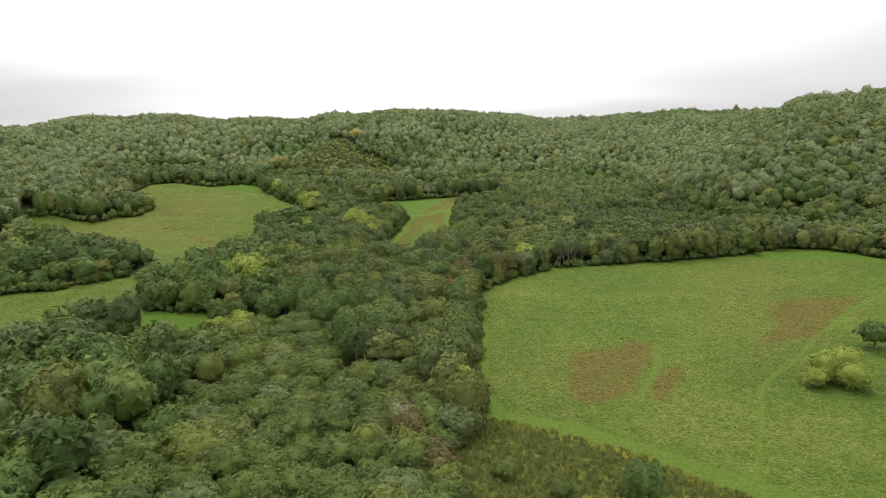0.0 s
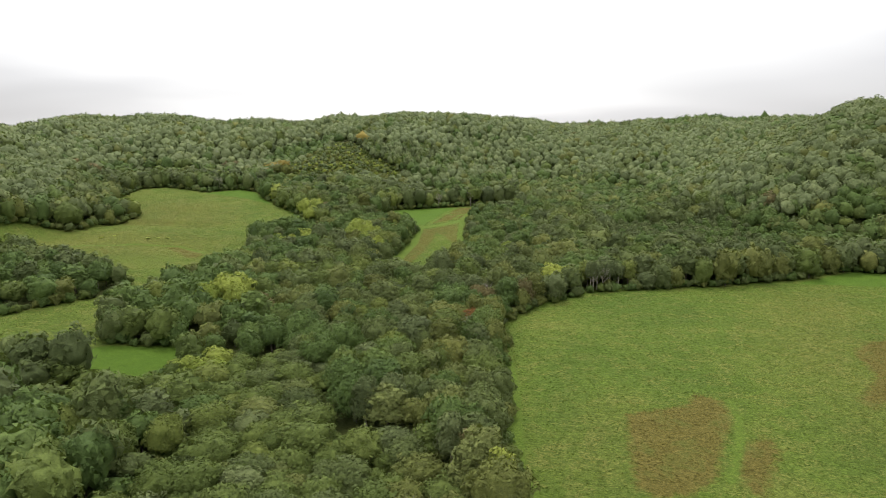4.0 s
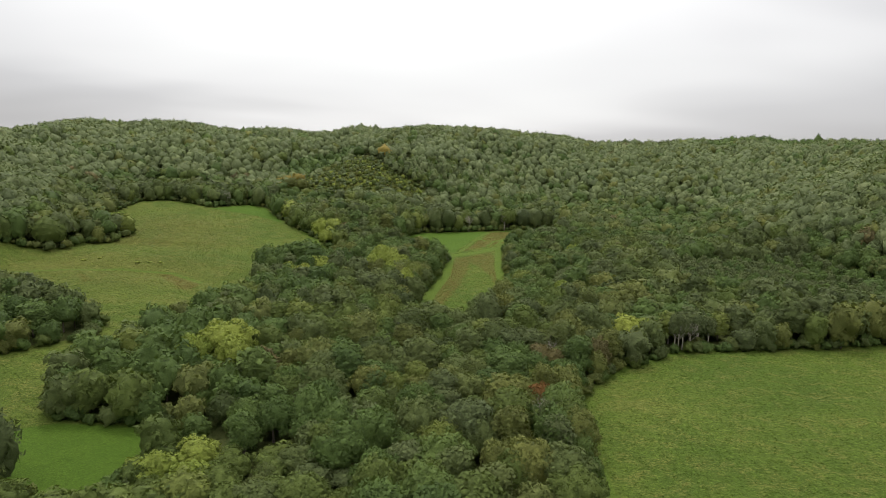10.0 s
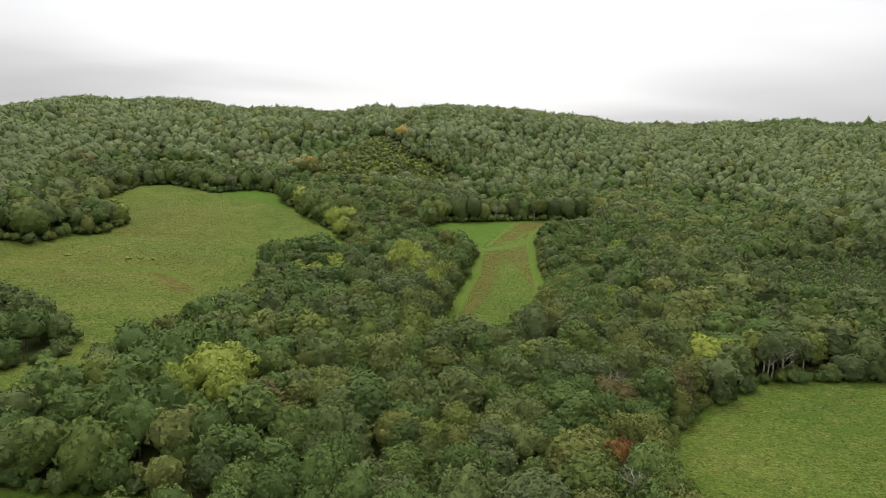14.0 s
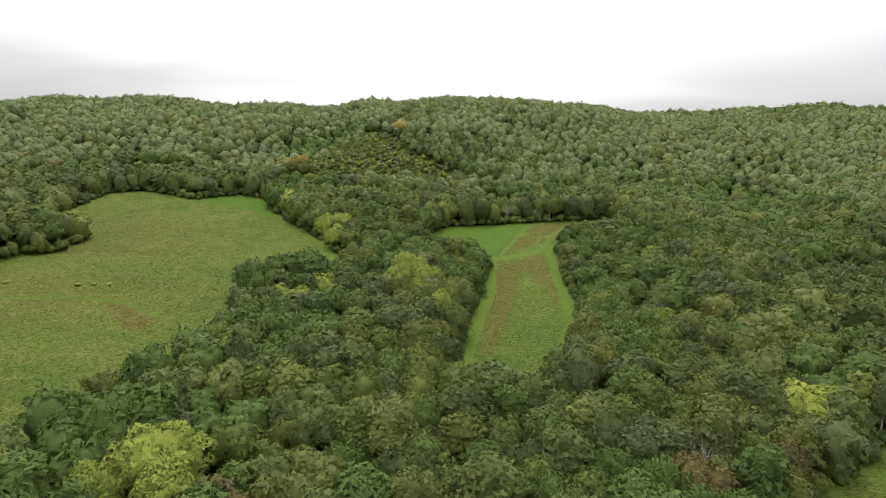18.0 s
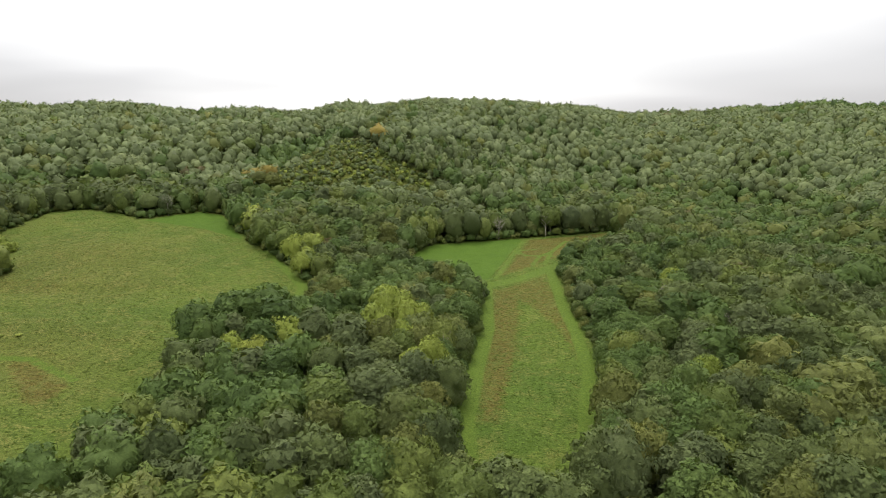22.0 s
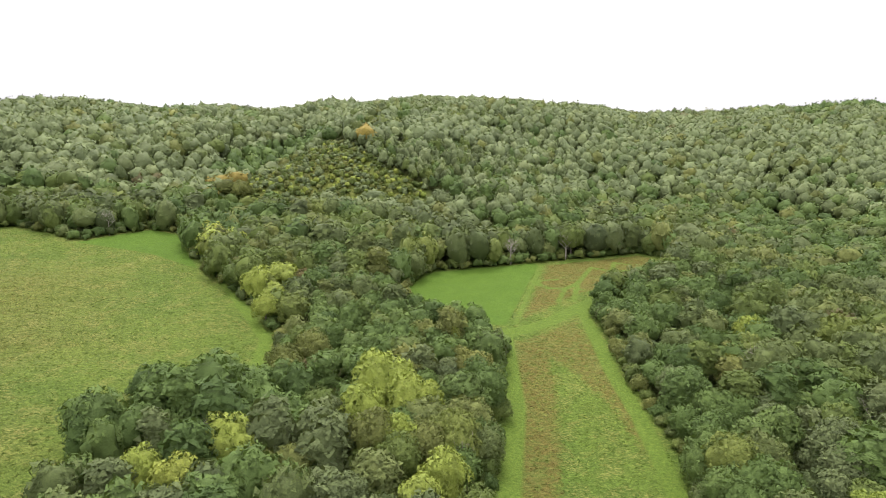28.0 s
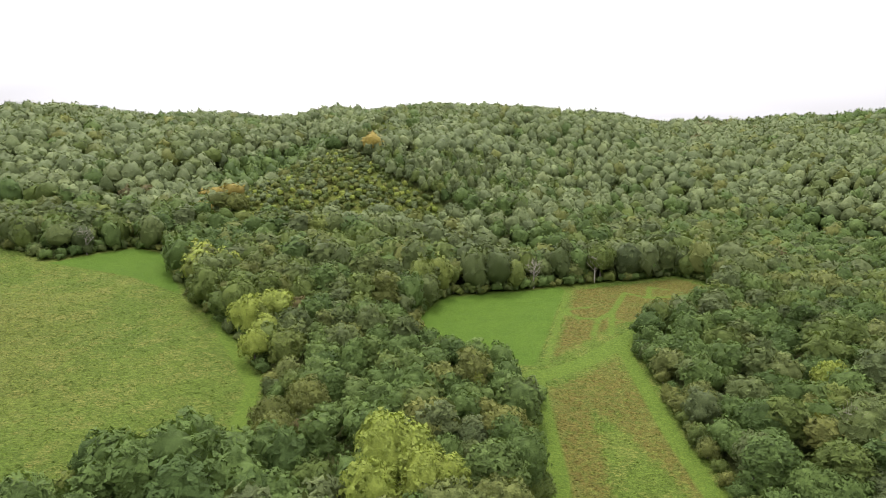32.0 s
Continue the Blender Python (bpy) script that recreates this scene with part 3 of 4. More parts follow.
def covers(me, x, y):
    """What grows where: shares of forest floor, sown crop, dry grass and mown track."""
    face = np.clip(0.5 - seg_dist(x, y, FACE) / 14, 0, 1)
    attribute(me, "wood", np.clip(0.5 + (open_land(x, y) - 4) / 5, 0, 1) * (1 - face))
    attribute(me, "crop", np.clip(0.5 - np.min([seg_dist(x, y, p) for p in CROPS], 0) / 4, 0, 1))
    attribute(me, "dry", np.max([np.clip(0.5 - seg_dist(x, y, p) / 6, 0, 1) * w for w, p in zip((0.62, 0.57, 0.58, 0.9, 0.36, 0.42, 0.6, 0.75, 0.7, 0.5), DRY)], 0))
    attribute(me, "straw", np.clip(0.5 - np.min([seg_dist(x, y, p) for p in STRAW], 0) / 30, 0, 1))
    attribute(me, "mown", np.clip(0.5 - np.min([seg_dist(x, y, p, False) - r for p, r in TRACKS], 0) / 3, 0, 1))


def build_ground():
    xs, ys = stretched(-258, 222, 2.0, 4200, 42), stretched(92, 592, 2.0, 3800, 42)
    gx, gy = np.meshgrid(xs, ys)
    x, y = gx.ravel(), gy.ravel()
    z = height(x, y)
    z = z + np.array([ground_swell(a, b) for a, b in zip(x, y)])
    nx, ny = len(xs), len(ys)
    i = (np.arange(ny - 1)[:, None] * nx + np.arange(nx - 1)[None]).ravel()
    tris = np.concatenate([np.stack([i, i + 1, i + nx + 1], 1), np.stack([i, i + nx + 1, i + nx], 1)])
    me = tri_mesh("ground", np.stack([x, y, z], 1), tris, [GROUND], smooth=np.ones(len(tris), bool))
    covers(me, x, y)
    tagged(new("ground", me), "rolling valley meadow, mown tracks and leaf-strewn forest floor", "ground", kind="structure")


build_ground()


# ---- woods ----
def spread(rng, step):
    """Scattered places for trees, about step metres apart, over the land that the flight looks at."""
    ys = np.arange(84, 940, step * 0.87)
    out = []
    for k, y in enumerate(ys):
        half = min(0.76 * y + 30, 540)
        x = np.arange(-half, half, step) + (k % 2) * step / 2
        out.append(np.stack([x, np.full(len(x), y)], 1))
    p = np.concatenate(out)
    return p + rng.uniform(-0.36, 0.36, p.shape) * step


def patchy(x, y, scale, seed):
    return np.array([noise.noise((a * scale, b * scale, seed)) for a, b in zip(x, y)])


# trees that stand out: form, x, y, height, width
YELLOW_TREES = [("broad", -87, 275, 17, 16), ("round", -93, 266, 14, 11), ("round", -82, 267, 14, 11), ("broad", -57, 416, 17, 16), ("broad", -50, 408, 15, 13),
                ("round", -60, 404, 14, 12), ("broad", 40, 310, 13, 13), ("round", 48, 313, 11, 11), ("low", -73, 220, 8, 11), ("low", -80, 214, 7.5, 11), ("low", -71, 211, 8, 10),
                ("round", -92, 143, 13, 12), ("tall", 5, 149, 12, 7), ("round", -89, 376, 12, 10), ("round", -98, 467, 10, 9), ("round", -128, 542, 10, 9)]
YELLOWISH = [("round", -43, 380, 13, 10), ("tall", -47, 372, 12, 9), ("round", -52, 392, 13, 10), ("broad", -84, 388, 14, 12),
             ("edge", 104, 164, 8.5, 10), ("edge", 112, 168, 8, 10), ("edge", 108, 158, 7, 9), ("edge", 99, 160, 5.5, 7), ("low", -233, 482, 7, 11), ("low", -224, 476, 6, 9), ("low", -196, 386, 1.3, 2.6), ("low", -190, 389, 1.0, 2.4), ("low", -170, 386, 1.2, 3.2), ("low", -165, 387, 0.9, 2.2), ("low", -160, 388, 0.8, 2.6),
             ("tall", -39, 451, 8, 4), ("round", 26, 367, 12, 9), ("round", 45, 450, 12, 9), ("round", -96, 378, 11, 9)]
BRIGHT_TREES = [("broad", 17, 563, 17, 12), ("round", 40, 360, 11, 10), ("broad", 63, 501, 14, 14),
                ("round", 43, 321, 11, 9), ("round", 66, 520, 13, 12), ("low", 22, 112, 4, 5), ("low", 12, 119, 5, 6), ("low", 29, 104, 4, 5), ("low", 18, 103, 4.5, 5), ("round", -88, 168, 12, 11), ("round", -75, 162, 12, 12), ("round", -66, 168, 11, 10)]
OLIVE_TREES = [("round", -46, 391, 12, 11), ("tall", 5, 256, 12, 8), ("round", -47, 367, 11, 10), ("round", -43, 356, 11, 10), ("round", -81, 423, 11, 10),
               ("round", -84, 431, 10, 9), ("round", -78, 440, 11, 11), ("round", -28, 256, 9, 9), ("tall", 57, 346, 12, 10), ("round", -9, 216, 11, 9),
               ("round", -12, 178, 10, 10), ("round", -150, 618, 11, 12), ("round", -160, 622, 11, 12)]
DARK_TREES = [("round", 133, 187, 9, 11), ("round", 37, 109, 9, 9), ("tall", -24, 306, 12, 10), ("round", -51, 244, 12, 10), ("tall", -26, 620, 13, 11),
              ("tall", -34, 624, 13, 11), ("tall", -18, 625, 13, 11), ("round", -147, 886, 19, 11)]
POPLARS = [("tall", -4, 163, 13, 8), ("tall", -24, 181, 13, 8), ("tall", -18, 186, 12, 8), ("tall", -77, 330, 12, 9), ("broad", 62, 482, 13, 12),
           ("stem", 60, 310, 11, 7), ("stem", 57, 309, 12, 6), ("stem", 66, 312, 11, 7), ("stem", 70, 313, 10, 6), ("stem", 3, 566, 15, 8), ("stem", 39, 583, 14, 8),
           ("stem", 46, 585, 14, 8), ("stem", -30, 564, 15, 9), ("stem", -44, 572, 15, 9), ("stem", -54, 574, 14, 8), ("stem", 3, 232, 11, 5)]
REDDISH = [("round", 3, 251, 10, 8), ("round", -299, 509, 9, 8)]
ORANGES = [("broad", -91, 697, 15, 14), ("round", -165, 612, 10, 12), ("broad", -168, 640, 11, 13), ("round", -157, 636, 10, 12), ("round", -178, 650, 10, 12)]
WITHERING = [("round", -8, 133, 9, 8), ("broad", 8, 281, 11, 12), ("round", -75, 425, 10, 9), ("round", -95, 498, 10, 10), ("tall", 0, 160, 10, 7)]
# dead trees in the woods, and pale birch stems along the field edges
BARE = [(-40, 388, 11), (-88, 392, 12), (-70, 373, 12), (36, 426, 13), (11, 287, 11), (-10, 135, 12), (-101, 136, 12), (3, 238, 12), (58, 349, 12),
        (-12, 553, 13), (14, 560.5, 14), (30, 565, 13), (-35, 546, 13), (58, 308.5, 11), (62, 309, 12), (-187, 549, 12), (-72, 300, 12), (47, 400, 13), (-56, 355, 12)]
SPECIALS = [(kind, *row) for kind, rows in ((YELLOW, YELLOW_TREES + YELLOWISH), (BRIGHT, BRIGHT_TREES), (OLIVE, OLIVE_TREES), (DARK, DARK_TREES),
                                            (POPLAR, POPLARS), (RUST, REDDISH), (ORANGE, ORANGES), (WITHERED, WITHERING)) for row in rows]


def plan_trees():
    rng = np.random.default_rng(7)
    rows = []
    p, q, r = spread(rng, 7.7), spread(rng, 7.6), spread(rng, 7.8)
    near = lambda a: (a[:, 1] < 470) & (seg_dist(a[:, 0], a[:, 1], FOOT) < 20)  # noqa: E731
    more = spread(rng, 8.0)
    steep = bump(more[:, 0], more[:, 1], 255, 400, 110, 75) > 0.35
    q = q[~near(q) & (q[:, 1] < 620)]
    r = r[(r[:, 1] >= 620) & (r[:, 1] < 905) & (r[:, 0] < 430) & (r[:, 0] > -440)]
    p = np.concatenate([p[near(p)], q[q[:, 0] < 430], r, more[steep]])
    x, y = p.T
    inn = open_land(x, y)
    slope = np.clip(seg_dist(x, y, FOOT) / 60, 0, 1)
    face, fresh = seg_dist(x, y, FACE), seg_dist(x, y, YOUNG)
    young = np.max([bump(x, y, -35, 120, 40, 55), bump(x, y, -66, 203, 32, 20), bump(x, y, -50, 172, 20, 38), bump(x, y, -90, 193, 28, 13)], 0)
    p1, p2 = patchy(x, y, 0.012, 1.5), patchy(x, y, 0.03, 8.5)
    deep = seg_dist(x, y, FOOT)
    for k in range(len(x)):
        if inn[k] < 1.6 or deep[k] > 285:
            continue
        hill, edge = slope[k], inn[k] < 7
        size = rng.uniform(0.72, 1.26) * (1 + 0.35 * p1[k])
        h = (12.0 + 1.5 * hill) * (size if hill < 0.4 else 0.68 + 0.32 * size)
        wide = rng.uniform(8.8, 11.2) * size ** 0.7 * (1.08 if y[k] > 620 or hill > 0.33 else 1.12)
        u = rng.uniform() + 0.55 * p2[k]
        kind = OAK if u < 0.46 else DARK if u < 0.6 else BRIGHT if u < 0.81 else OLIVE if u < 0.89 else POPLAR
        # trees up the slopes mostly take the leaf colour paled for haze
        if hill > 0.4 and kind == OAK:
            kind = HAZY_OAK
        if p1[k] < -0.12 and rng.uniform() < 0.5:
            kind = DARK
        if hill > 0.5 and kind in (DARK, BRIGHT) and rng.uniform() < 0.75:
            kind = HAZY_OAK
        if hill > 0.5 and kind == POPLAR and rng.uniform() < 0.6:
            kind = OAK
        form = ("round", "broad", "round", "tall")[int(rng.integers(4))] if kind != POPLAR else "tall"
        if form == "tall" and (hill > 0.2 or (y[k] > 360 and x[k] > 60)):
            form = "broad"
        if edge:
            form = "edge"
        if edge and y[k] > 500:
            h *= 1.12
        if young[k] > 0.35:
            kind, h, wide, form = (BRIGHT if rng.uniform() < 0.66 else POPLAR if rng.uniform() < 0.3 else OAK), h * 0.62, wide * 0.95, ("low", "round")[int(rng.integers(2))]
        if face[k] < 11:
            form, h = "edge", h * 0.72
        if bump(x[k], y[k], -100, 405, 24, 30) > 0.35 and rng.uniform() < 0.85:
            kind, wide = DARK, wide * 1.18
        if face[k] < 1 or (fresh[k] < -2 and rng.uniform() < 0.9):
            continue
        if 82 < x[k] < 168 and 352 < y[k] < 436 and x[k] > 250 - 0.42 * y[k] and inn[k] > 16:
            continue
        if -142 < x[k] < -92 and 440 < y[k] < 548 and inn[k] < 20 and rng.uniform() < 0.7:
            kind = YELLOW if rng.uniform() < 0.35 else OLIVE if rng.uniform() < 0.5 else BRIGHT
        if -14 < x[k] < 14 and 120 < y[k] < 262 and rng.uniform() < 0.4:
            kind = OLIVE if rng.uniform() < 0.6 else BRIGHT
        if 15 < x[k] < 240 and 280 < y[k] < 365 and inn[k] < 14:
            kind = (OLIVE, POPLAR, BRIGHT, OAK, OLIVE)[int(rng.integers(5))]
        if x[k] < -72 and 225 < y[k] < 300 and rng.uniform() < 0.6:
            kind = DARK
        if x[k] < -62 and y[k] < 185 and rng.uniform() < 0.45:
            kind = DARK
        if bump(x[k], y[k], -152, 724, 62, 15, 66) > 0.4:
            kind, h = DARK, h * 1.1
        if hill > 0.8 and rng.uniform() < 0.05:
            h, wide, form = h * rng.uniform(1.08, 1.2), wide * 0.95, "broad"
        if bump(x[k], y[k], 330, 824, 80, 16) > 0.4:
            kind, h = DARK, h * 1.15
        if rng.uniform() < 0.003:
            kind = WITHERED
        h *= 1 + 0.35 * bump(x[k], y[k], -100, 405, 22, 30) - 0.3 * bump(x[k], y[k], -22, 308, 12, 12)
        if any((x[k] - s[2]) ** 2 + (y[k] - s[3]) ** 2 < (0.36 * s[5] + 1.4) ** 2 for s in SPECIALS):
            continue
        rows.append((kind, form, x[k], y[k], h, wide))
    # feathery young growth that closes the gaps of the young wood
    q = spread(rng, 5.6)
    x, y = q.T
    f = np.max([bump(x, y, -40, 130, 34, 50), bump(x, y, -64, 203, 28, 16), bump(x, y, -50, 172, 18, 36)], 0)
    for k in np.where((f > 0.4) & (open_land(x, y) > 2))[0]:
        h = rng.uniform(4.0, 7.0)
        rows.append((BRIGHT if rng.uniform() < 0.75 else OAK, "low", x[k], y[k], h, h * rng.uniform(0.95, 1.2)))
    # saplings on the spur's open face, and a plantation in rows beside the east meadow
    q = spread(rng, 2.9)
    x, y = q.T
    f = seg_dist(x, y, FACE)
    for k in np.where((f < -1) & (rng.uniform(size=len(x)) < 0.8))[0]:
        h = rng.uniform(1.4, 4.2)
        rows.append(((BRIGHT, HAZY_OAK, OLIVE, HAZY_OAK, BRIGHT, YELLOW)[int(rng.integers(6))], ("low", "tall", "round")[int(rng.integers(3))], x[k], y[k], h, h * rng.uniform(0.85, 1.2)))
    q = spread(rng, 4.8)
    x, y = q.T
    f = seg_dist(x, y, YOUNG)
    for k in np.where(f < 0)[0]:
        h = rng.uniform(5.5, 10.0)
        rows.append(((POPLAR, HAZY_OAK, BRIGHT, POPLAR, HAZY_OAK, DARK)[int(rng.integers(6))], ("tall", "round", "tall")[int(rng.integers(3))], x[k], y[k], h, h * rng.uniform(0.55, 0.8)))
    for a in np.arange(84, 168, 4.4):
        for b in np.arange(352, 436, 4.4):
            if a > 250 - 0.42 * b and open_land(a, b) > 16:
                u, v = a + rng.uniform(-0.7, 0.7), b + rng.uniform(-0.7, 0.7)
                rows.append((DARK if rng.uniform() < 0.4 else POPLAR, "tall", u, v, rng.uniform(7.5, 10), rng.uniform(5.2, 6.4)))
    # bushes that close the edge of the woods down to the grass
    q = spread(rng, 3.4)
    x, y = q.T
    inn = open_land(x, y)
    for k in np.where((inn > 0.4) & (inn < np.where(y > 480, 6.0, 3.4)) & (y < 600) & (np.abs(x) < 300))[0]:
        kind = (OAK, DARK, BRIGHT, OAK, OLIVE, DARK)[int(rng.integers(6))]
        h = rng.uniform(2.6, 6.0)
        rows.append((kind, "low", x[k], y[k], h, h * rng.uniform(0.9, 1.2)))
    return SPECIALS + rows


TREES = plan_trees()
RNG = np.random.default_rng(3)
FORMS = ("round", "broad", "tall", "low", "stem", "edge")
LOBES = {f: [lobes_of(RNG, f) for _ in range(4)] for f in FORMS}
NAMES = {OAK: ("oak_tree", "green-leaved oak with a rounded lobed crown"), DARK: ("linden_tree", "dark green linden with a dense rounded crown"),
         OLIVE: ("ash_tree", "olive-brown ash tree with thinning leaves"), YELLOW: ("hickory_tree", "yellowing hickory with a broad airy crown"),
         POPLAR: ("poplar_tree", "grey-green poplar with a narrow upright crown"), BRIGHT: ("walnut_tree", "bright green walnut with feathery leaves"),
         RUST: ("maple_tree", "small maple turned rusty red"), ORANGE: ("maple_tree", "broad maple turned orange on the bluff"),
         WITHERED: ("elm_tree", "withered elm with dry brown leaves"), HAZY_OAK: ("oak_tree", "oak on the slope, haze put into its leaf colour")}


def closeness(x, y):
    """How far a place lies from the stretch of valley under the flight."""
    return math.hypot(0.9 * (x + 15), max(0.0, y - 400) * 1.2) + 0.02 * abs(y - 250)


def build_single_trees(rows):
    stems = {(f, k): tri_mesh("trunk", *trunk_shape(RNG, LOBES[f][k]), [BARK]) for f in FORMS for k in range(4)}
    pale = {f: tri_mesh("trunk", *trunk_shape(RNG, LOBES[f][0]), [PALE_BARK]) for f in FORMS}
    crowns, shape = {}, {}
    for f in FORMS:
        for k in range(4):
            for feathery, clumps, clump, cards in ((False, 100, 0.076, 10), (True, 125, 0.06, 8)):
                inside = core(RNG, LOBES[f][k], 3, 0.84, 0.05)
                shape[feathery] = inside, puffs(RNG, LOBES[f][k], clumps, clump, cards), leaf_cover(RNG, inside, 400, 0.033, 0.55, 0.12)
            for kind in range(len(LEAVES)):
                crowns[f, k, kind] = shape[kind in (BRIGHT, POPLAR)]
    made = {}
    for kind, form, x, y, h, wide in rows:
        k = int(RNG.integers(4))
        key = (form, k, kind)
        if key not in made:
            v, t, n = joined(*crowns[key])
            made[key] = tri_mesh("crown", v, t, [LEAVES[kind]], smooth=np.ones(len(t), bool), normals=n, inner=np.where(np.arange(len(v)) < len(crowns[key][0][0]), 1.0, 0.0))
        name, label = NAMES[kind]
        tree = tagged(new(name), label + (", low and bushy" if form == "low" else ""), "tree", "trees of the valley wood")
        flat = wide / (0.98 if form not in ("tall", "stem") else 0.66)
        tree.location, tree.rotation_euler = (x, y, float(height(x, y)) - 0.1), (0, 0, float(RNG.uniform(0, 6.28)))
        tree.scale = (flat, flat, h)
        for part_name, me in (("trunk", pale[form] if kind == POPLAR or form == "stem" else stems[form, k]), ("crown", made[key])):
            new(part_name, me).parent = tree


def build_joined_trees(name, label, rows, level, count, size, cards, dense, sprays, stem):
    """Trees too many to count, as one mesh."""
    shapes = {}
    for f in FORMS:
        for k in range(4):
            if cards:
                some = [core(RNG, LOBES[f][k], level, 0.9, 0.04), puffs(RNG, LOBES[f][k], count, size, cards)]
                some.append(leaf_cover(RNG, core(RNG, LOBES[f][k], 3, 1.0, 0.04), sprays, size * 0.5, 0.4, 0.04))
            else:
                full = budded(RNG, LOBES[f][k], count, size)
                some = [core(RNG, full, level, 0.93, 0.05), leaf_cover(RNG, core(RNG, full, 4, 1.0, 0.03), sprays, size * 0.55, 0.45, 0.05)]
            bare = sum(len(t) for _, t, _ in some)
            if stem:
                sv, st = limb((0, 0, -0.03), (0, 0, 0.5), 0.028, 0.015, 4)
                some.append((sv, st, (sv - (0, 0, 0.25)) * (1, 1, 0) / 0.028))
            v, t, n = joined(*some)
            shapes[f, k] = v, t, n, np.arange(len(t)) >= bare, np.where(np.arange(len(v)) < len(some[0][0]), 1.0, dense)
    vs, fs, ns, ss, own, shut, at = [], [], [], [], [], [], 0
    zs = height([r[2] for r in rows], [r[3] for r in rows])
    for (kind, form, x, y, h, wide), z in zip(rows, zs):
        v, t, n, wood, closed = shapes[form, int(RNG.integers(4))]
        a = RNG.uniform(0, 6.28)
        flat = wide / (0.98 if form not in ("tall", "stem") else 0.66)
        c, d = math.cos(a), math.sin(a)
        vs.append(np.stack([(v[:, 0] * c - v[:, 1] * d) * flat + x, (v[:, 0] * d + v[:, 1] * c) * flat + y, v[:, 2] * h + z], 1))
        ns.append(np.stack([n[:, 0] * c - n[:, 1] * d, n[:, 0] * d + n[:, 1] * c, n[:, 2]], 1))
        fs.append(t + at)
        ss.append(np.where(wood, len(LEAVES), kind))
        own.append(np.full(len(v), RNG.uniform()))
        shut.append(closed)
        at += len(v)
    f = np.concatenate(fs)
    me = tri_mesh(name, np.concatenate(vs), f, LEAVES + [BARK], np.concatenate(ss), np.concatenate(own), np.ones(len(f), bool), np.concatenate(ns), np.concatenate(shut))
    tagged(new(name, me), label, "woodland", kind="stuff")


ORDER = sorted(range(len(TREES)), key=lambda k: -1 if k < len(SPECIALS) and TREES[k][3] < 620 else closeness(TREES[k][2], TREES[k][3]))
SINGLE, MIDDLE, HILL = 900, 2700, 5200
build_joined_trees("ridge_woodland", "distant green hardwood forest along the ridge", [TREES[k] for k in ORDER[HILL:]], 2, 20, 0.125, 0, 0.09, 58, False)
build_joined_trees("hillside_woodland", "dense green hardwood forest covering the bluffs", [TREES[k] for k in ORDER[MIDDLE:HILL]], 2, 28, 0.11, 0, 0.06, 120, False)
build_joined_trees("valley_woodland", "mixed green hardwoods along the valley's meadows", [TREES[k] for k in ORDER[SINGLE:MIDDLE]], 3, 44, 0.1, 6, 0.015, 60, True)
build_single_trees([TREES[k] for k in ORDER[:SINGLE]])


def build_bare_trees():
    shapes = [tri_mesh("branches", *bare_shape(RNG), [PALE_BARK]) for _ in range(3)]
    for k, (x, y, h) in enumerate(BARE):
        tree = tagged(new("leafless_tree", shapes[k % 3]), "leafless grey tree with a pale stem among green crowns", "tree", "dead trees")
        tree.location, tree.rotation_euler, tree.scale = (x, y, float(height(x, y))), (0, 0, 1.3 * k), (h * 0.9, h * 0.9, h)


build_bare_trees()


# ---- grass and weeds ----
def tuft_shapes(rng, n, blades, tall):
    """Low clumps of matted blades: an uneven skirt drawn up to a crooked tip."""
    out = []
    for _ in range(n):
        a = np.arange(blades) * 2 * math.pi / blades + rng.uniform(-0.3, 0.3, blades)
        r = rng.uniform(0.35, 0.75, blades)
        v = np.concatenate([np.stack([r * np.cos(a), r * np.sin(a), np.full(blades, -0.02)], 1), [[rng.uniform(-0.2, 0.2), rng.uniform(-0.2, 0.2), tall * rng.uniform(0.7, 1.3)]]])
        k = np.arange(blades)
        out.append((v, np.stack([k, (k + 1) % blades, np.full(blades, blades)], 1)))
    return out


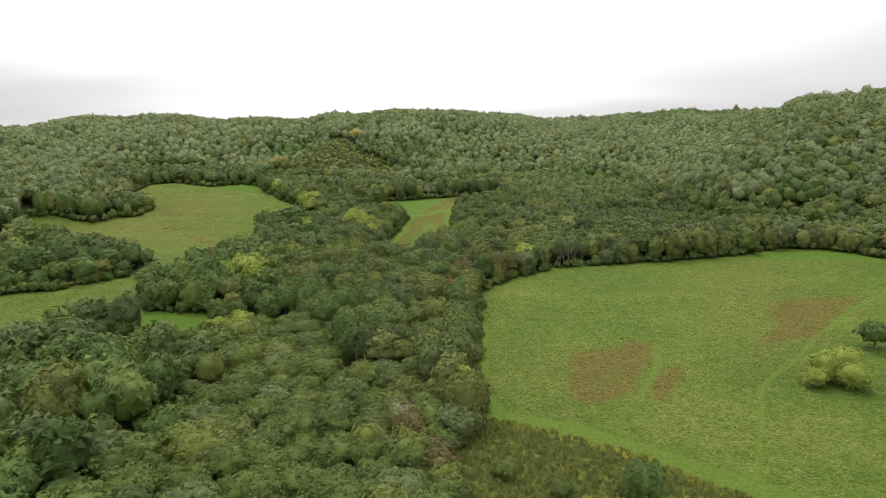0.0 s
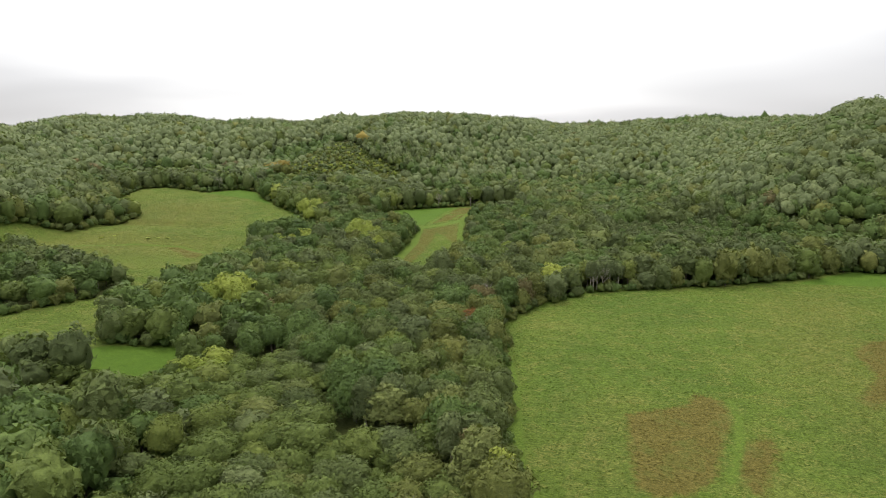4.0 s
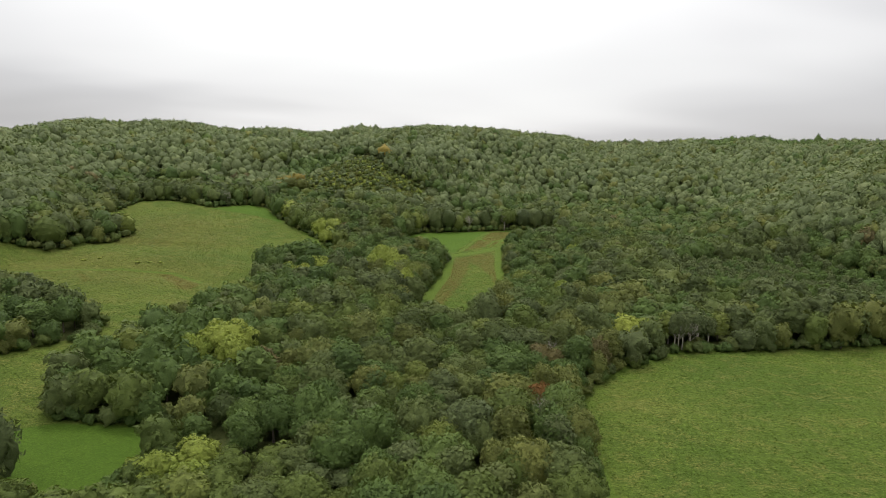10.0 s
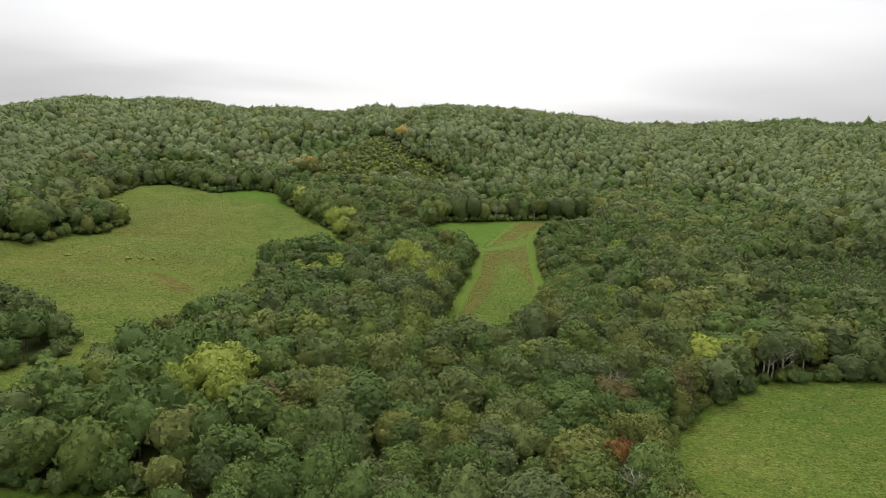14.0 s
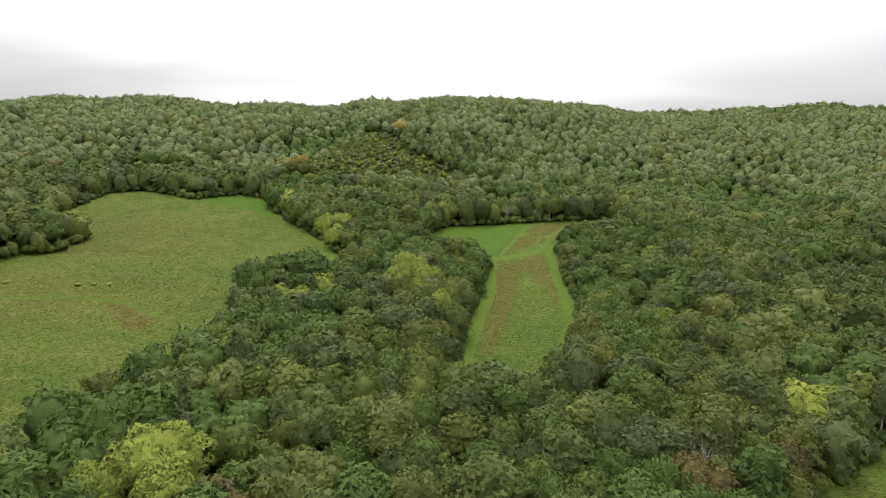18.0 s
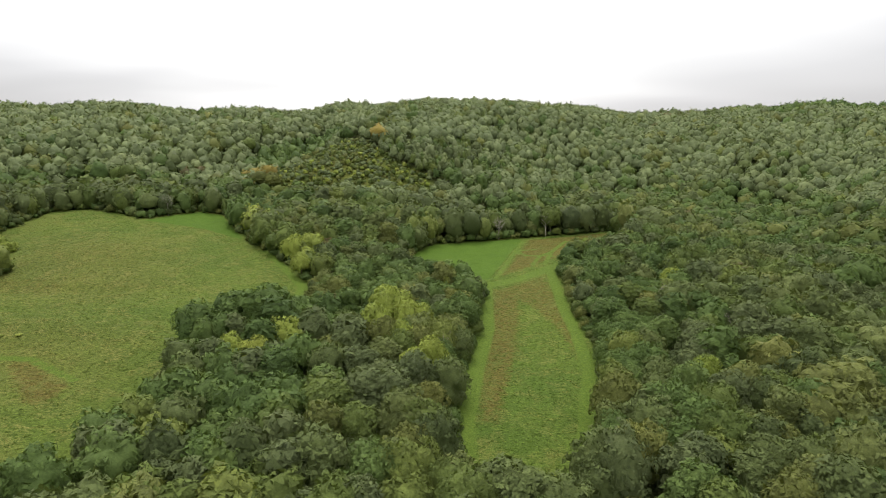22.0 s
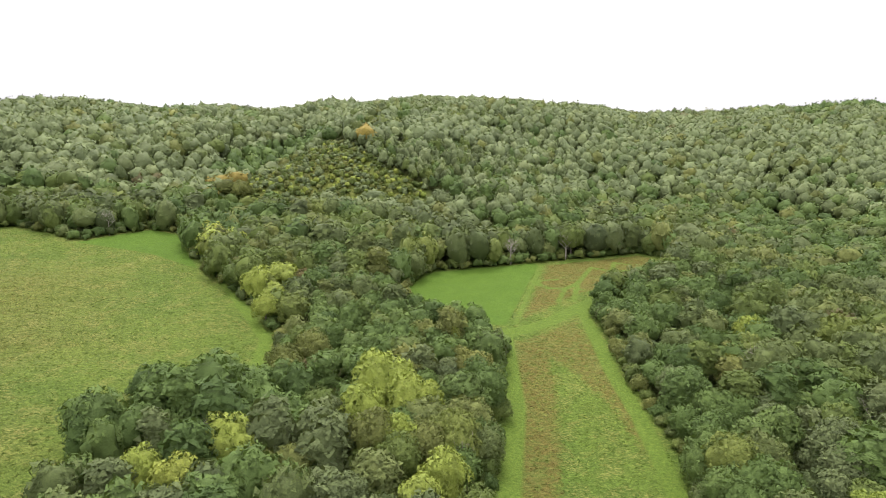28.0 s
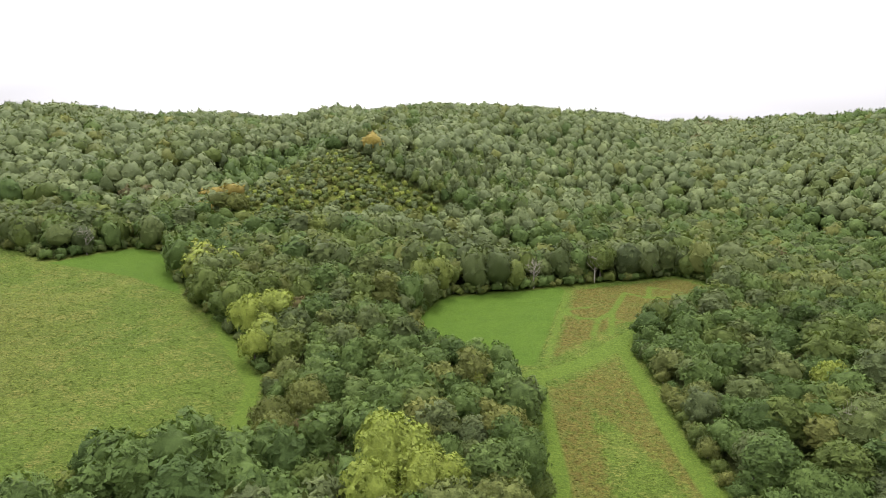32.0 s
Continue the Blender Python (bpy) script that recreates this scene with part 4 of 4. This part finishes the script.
def build_tufts(name, label, category, x, y, size, shapes, mat):
    z = height(x, y)
    vs, fs, own, at = [], [], [], 0
    for k in range(len(x)):
        v, f = shapes[k % len(shapes)]
        a = RNG.uniform(0, 6.28)
        c, d = math.cos(a) * size[k], math.sin(a) * size[k]
        vs.append(np.stack([v[:, 0] * c - v[:, 1] * d + x[k], v[:, 0] * d + v[:, 1] * c + y[k], v[:, 2] * size[k] + z[k] + ground_swell(x[k], y[k])], 1))
        fs.append(f + at)
        own.append(np.full(len(v), RNG.uniform()))
        at += len(v)
    v = np.concatenate(vs)
    me = tri_mesh(name, v, np.concatenate(fs), [mat], tree=np.concatenate(own))
    covers(me, v[:, 0], v[:, 1])
    tagged(new(name, me), label, category, kind="stuff")


def scatter(poly, count, margin):
    """Random places inside a polygon of the plan, within the looked-at fan."""
    p = np.array(poly)
    lo, hi = p.min(0), p.max(0)
    q = RNG.uniform(lo, hi, (count * 3, 2))
    x, y = q.T
    ok = (seg_dist(x, y, poly) < -margin) & (np.abs(x) < 0.8 * y + 20) & (y > 88)
    return x[ok][:count], y[ok][:count]


def build_meadow():
    xs, ys = [], []
    for poly, count in ((FIELD_EAST, 30000), (FIELD_WEST, 26000), (STRIP, 10000)):
        x, y = scatter(poly, count, 0.5)
        xs.append(x)
        ys.append(y)
    x, y = np.concatenate(xs), np.concatenate(ys)
    keep = np.min([seg_dist(x, y, p, False) - r for p, r in TRACKS], 0) > 0
    keep &= np.min([seg_dist(x, y, p) for p in CROPS], 0) > 0
    x, y = x[keep], y[keep]
    build_tufts("meadow_grass", "rough green meadow grass in low tufts", "grass", x, y, RNG.uniform(0.5, 1.2, len(x)), tuft_shapes(RNG, 8, 4, 0.22), GROUND)
    x, y = scatter(BRUSH, 5200, 0.3)
    weeds = (patchy(x, y, 0.08, 2.0) > 0.22) | ((np.abs(seg_dist(x, y, FIELD_EAST)) < 3.5) & (RNG.uniform(size=len(x)) < 0.6))
    build_tufts("goldenrod", "tall yellow goldenrod beside the mown track", "weeds", x[weeds], y[weeds], RNG.uniform(0.8, 1.9, weeds.sum()), tuft_shapes(RNG, 8, 6, 0.6), GOLDENROD)
    build_tufts("tall_weeds", "tall green weeds at the wood's edge", "weeds", x[~weeds], y[~weeds], RNG.uniform(0.8, 1.9, (~weeds).sum()), tuft_shapes(RNG, 8, 6, 0.6), WEEDS)


build_meadow()
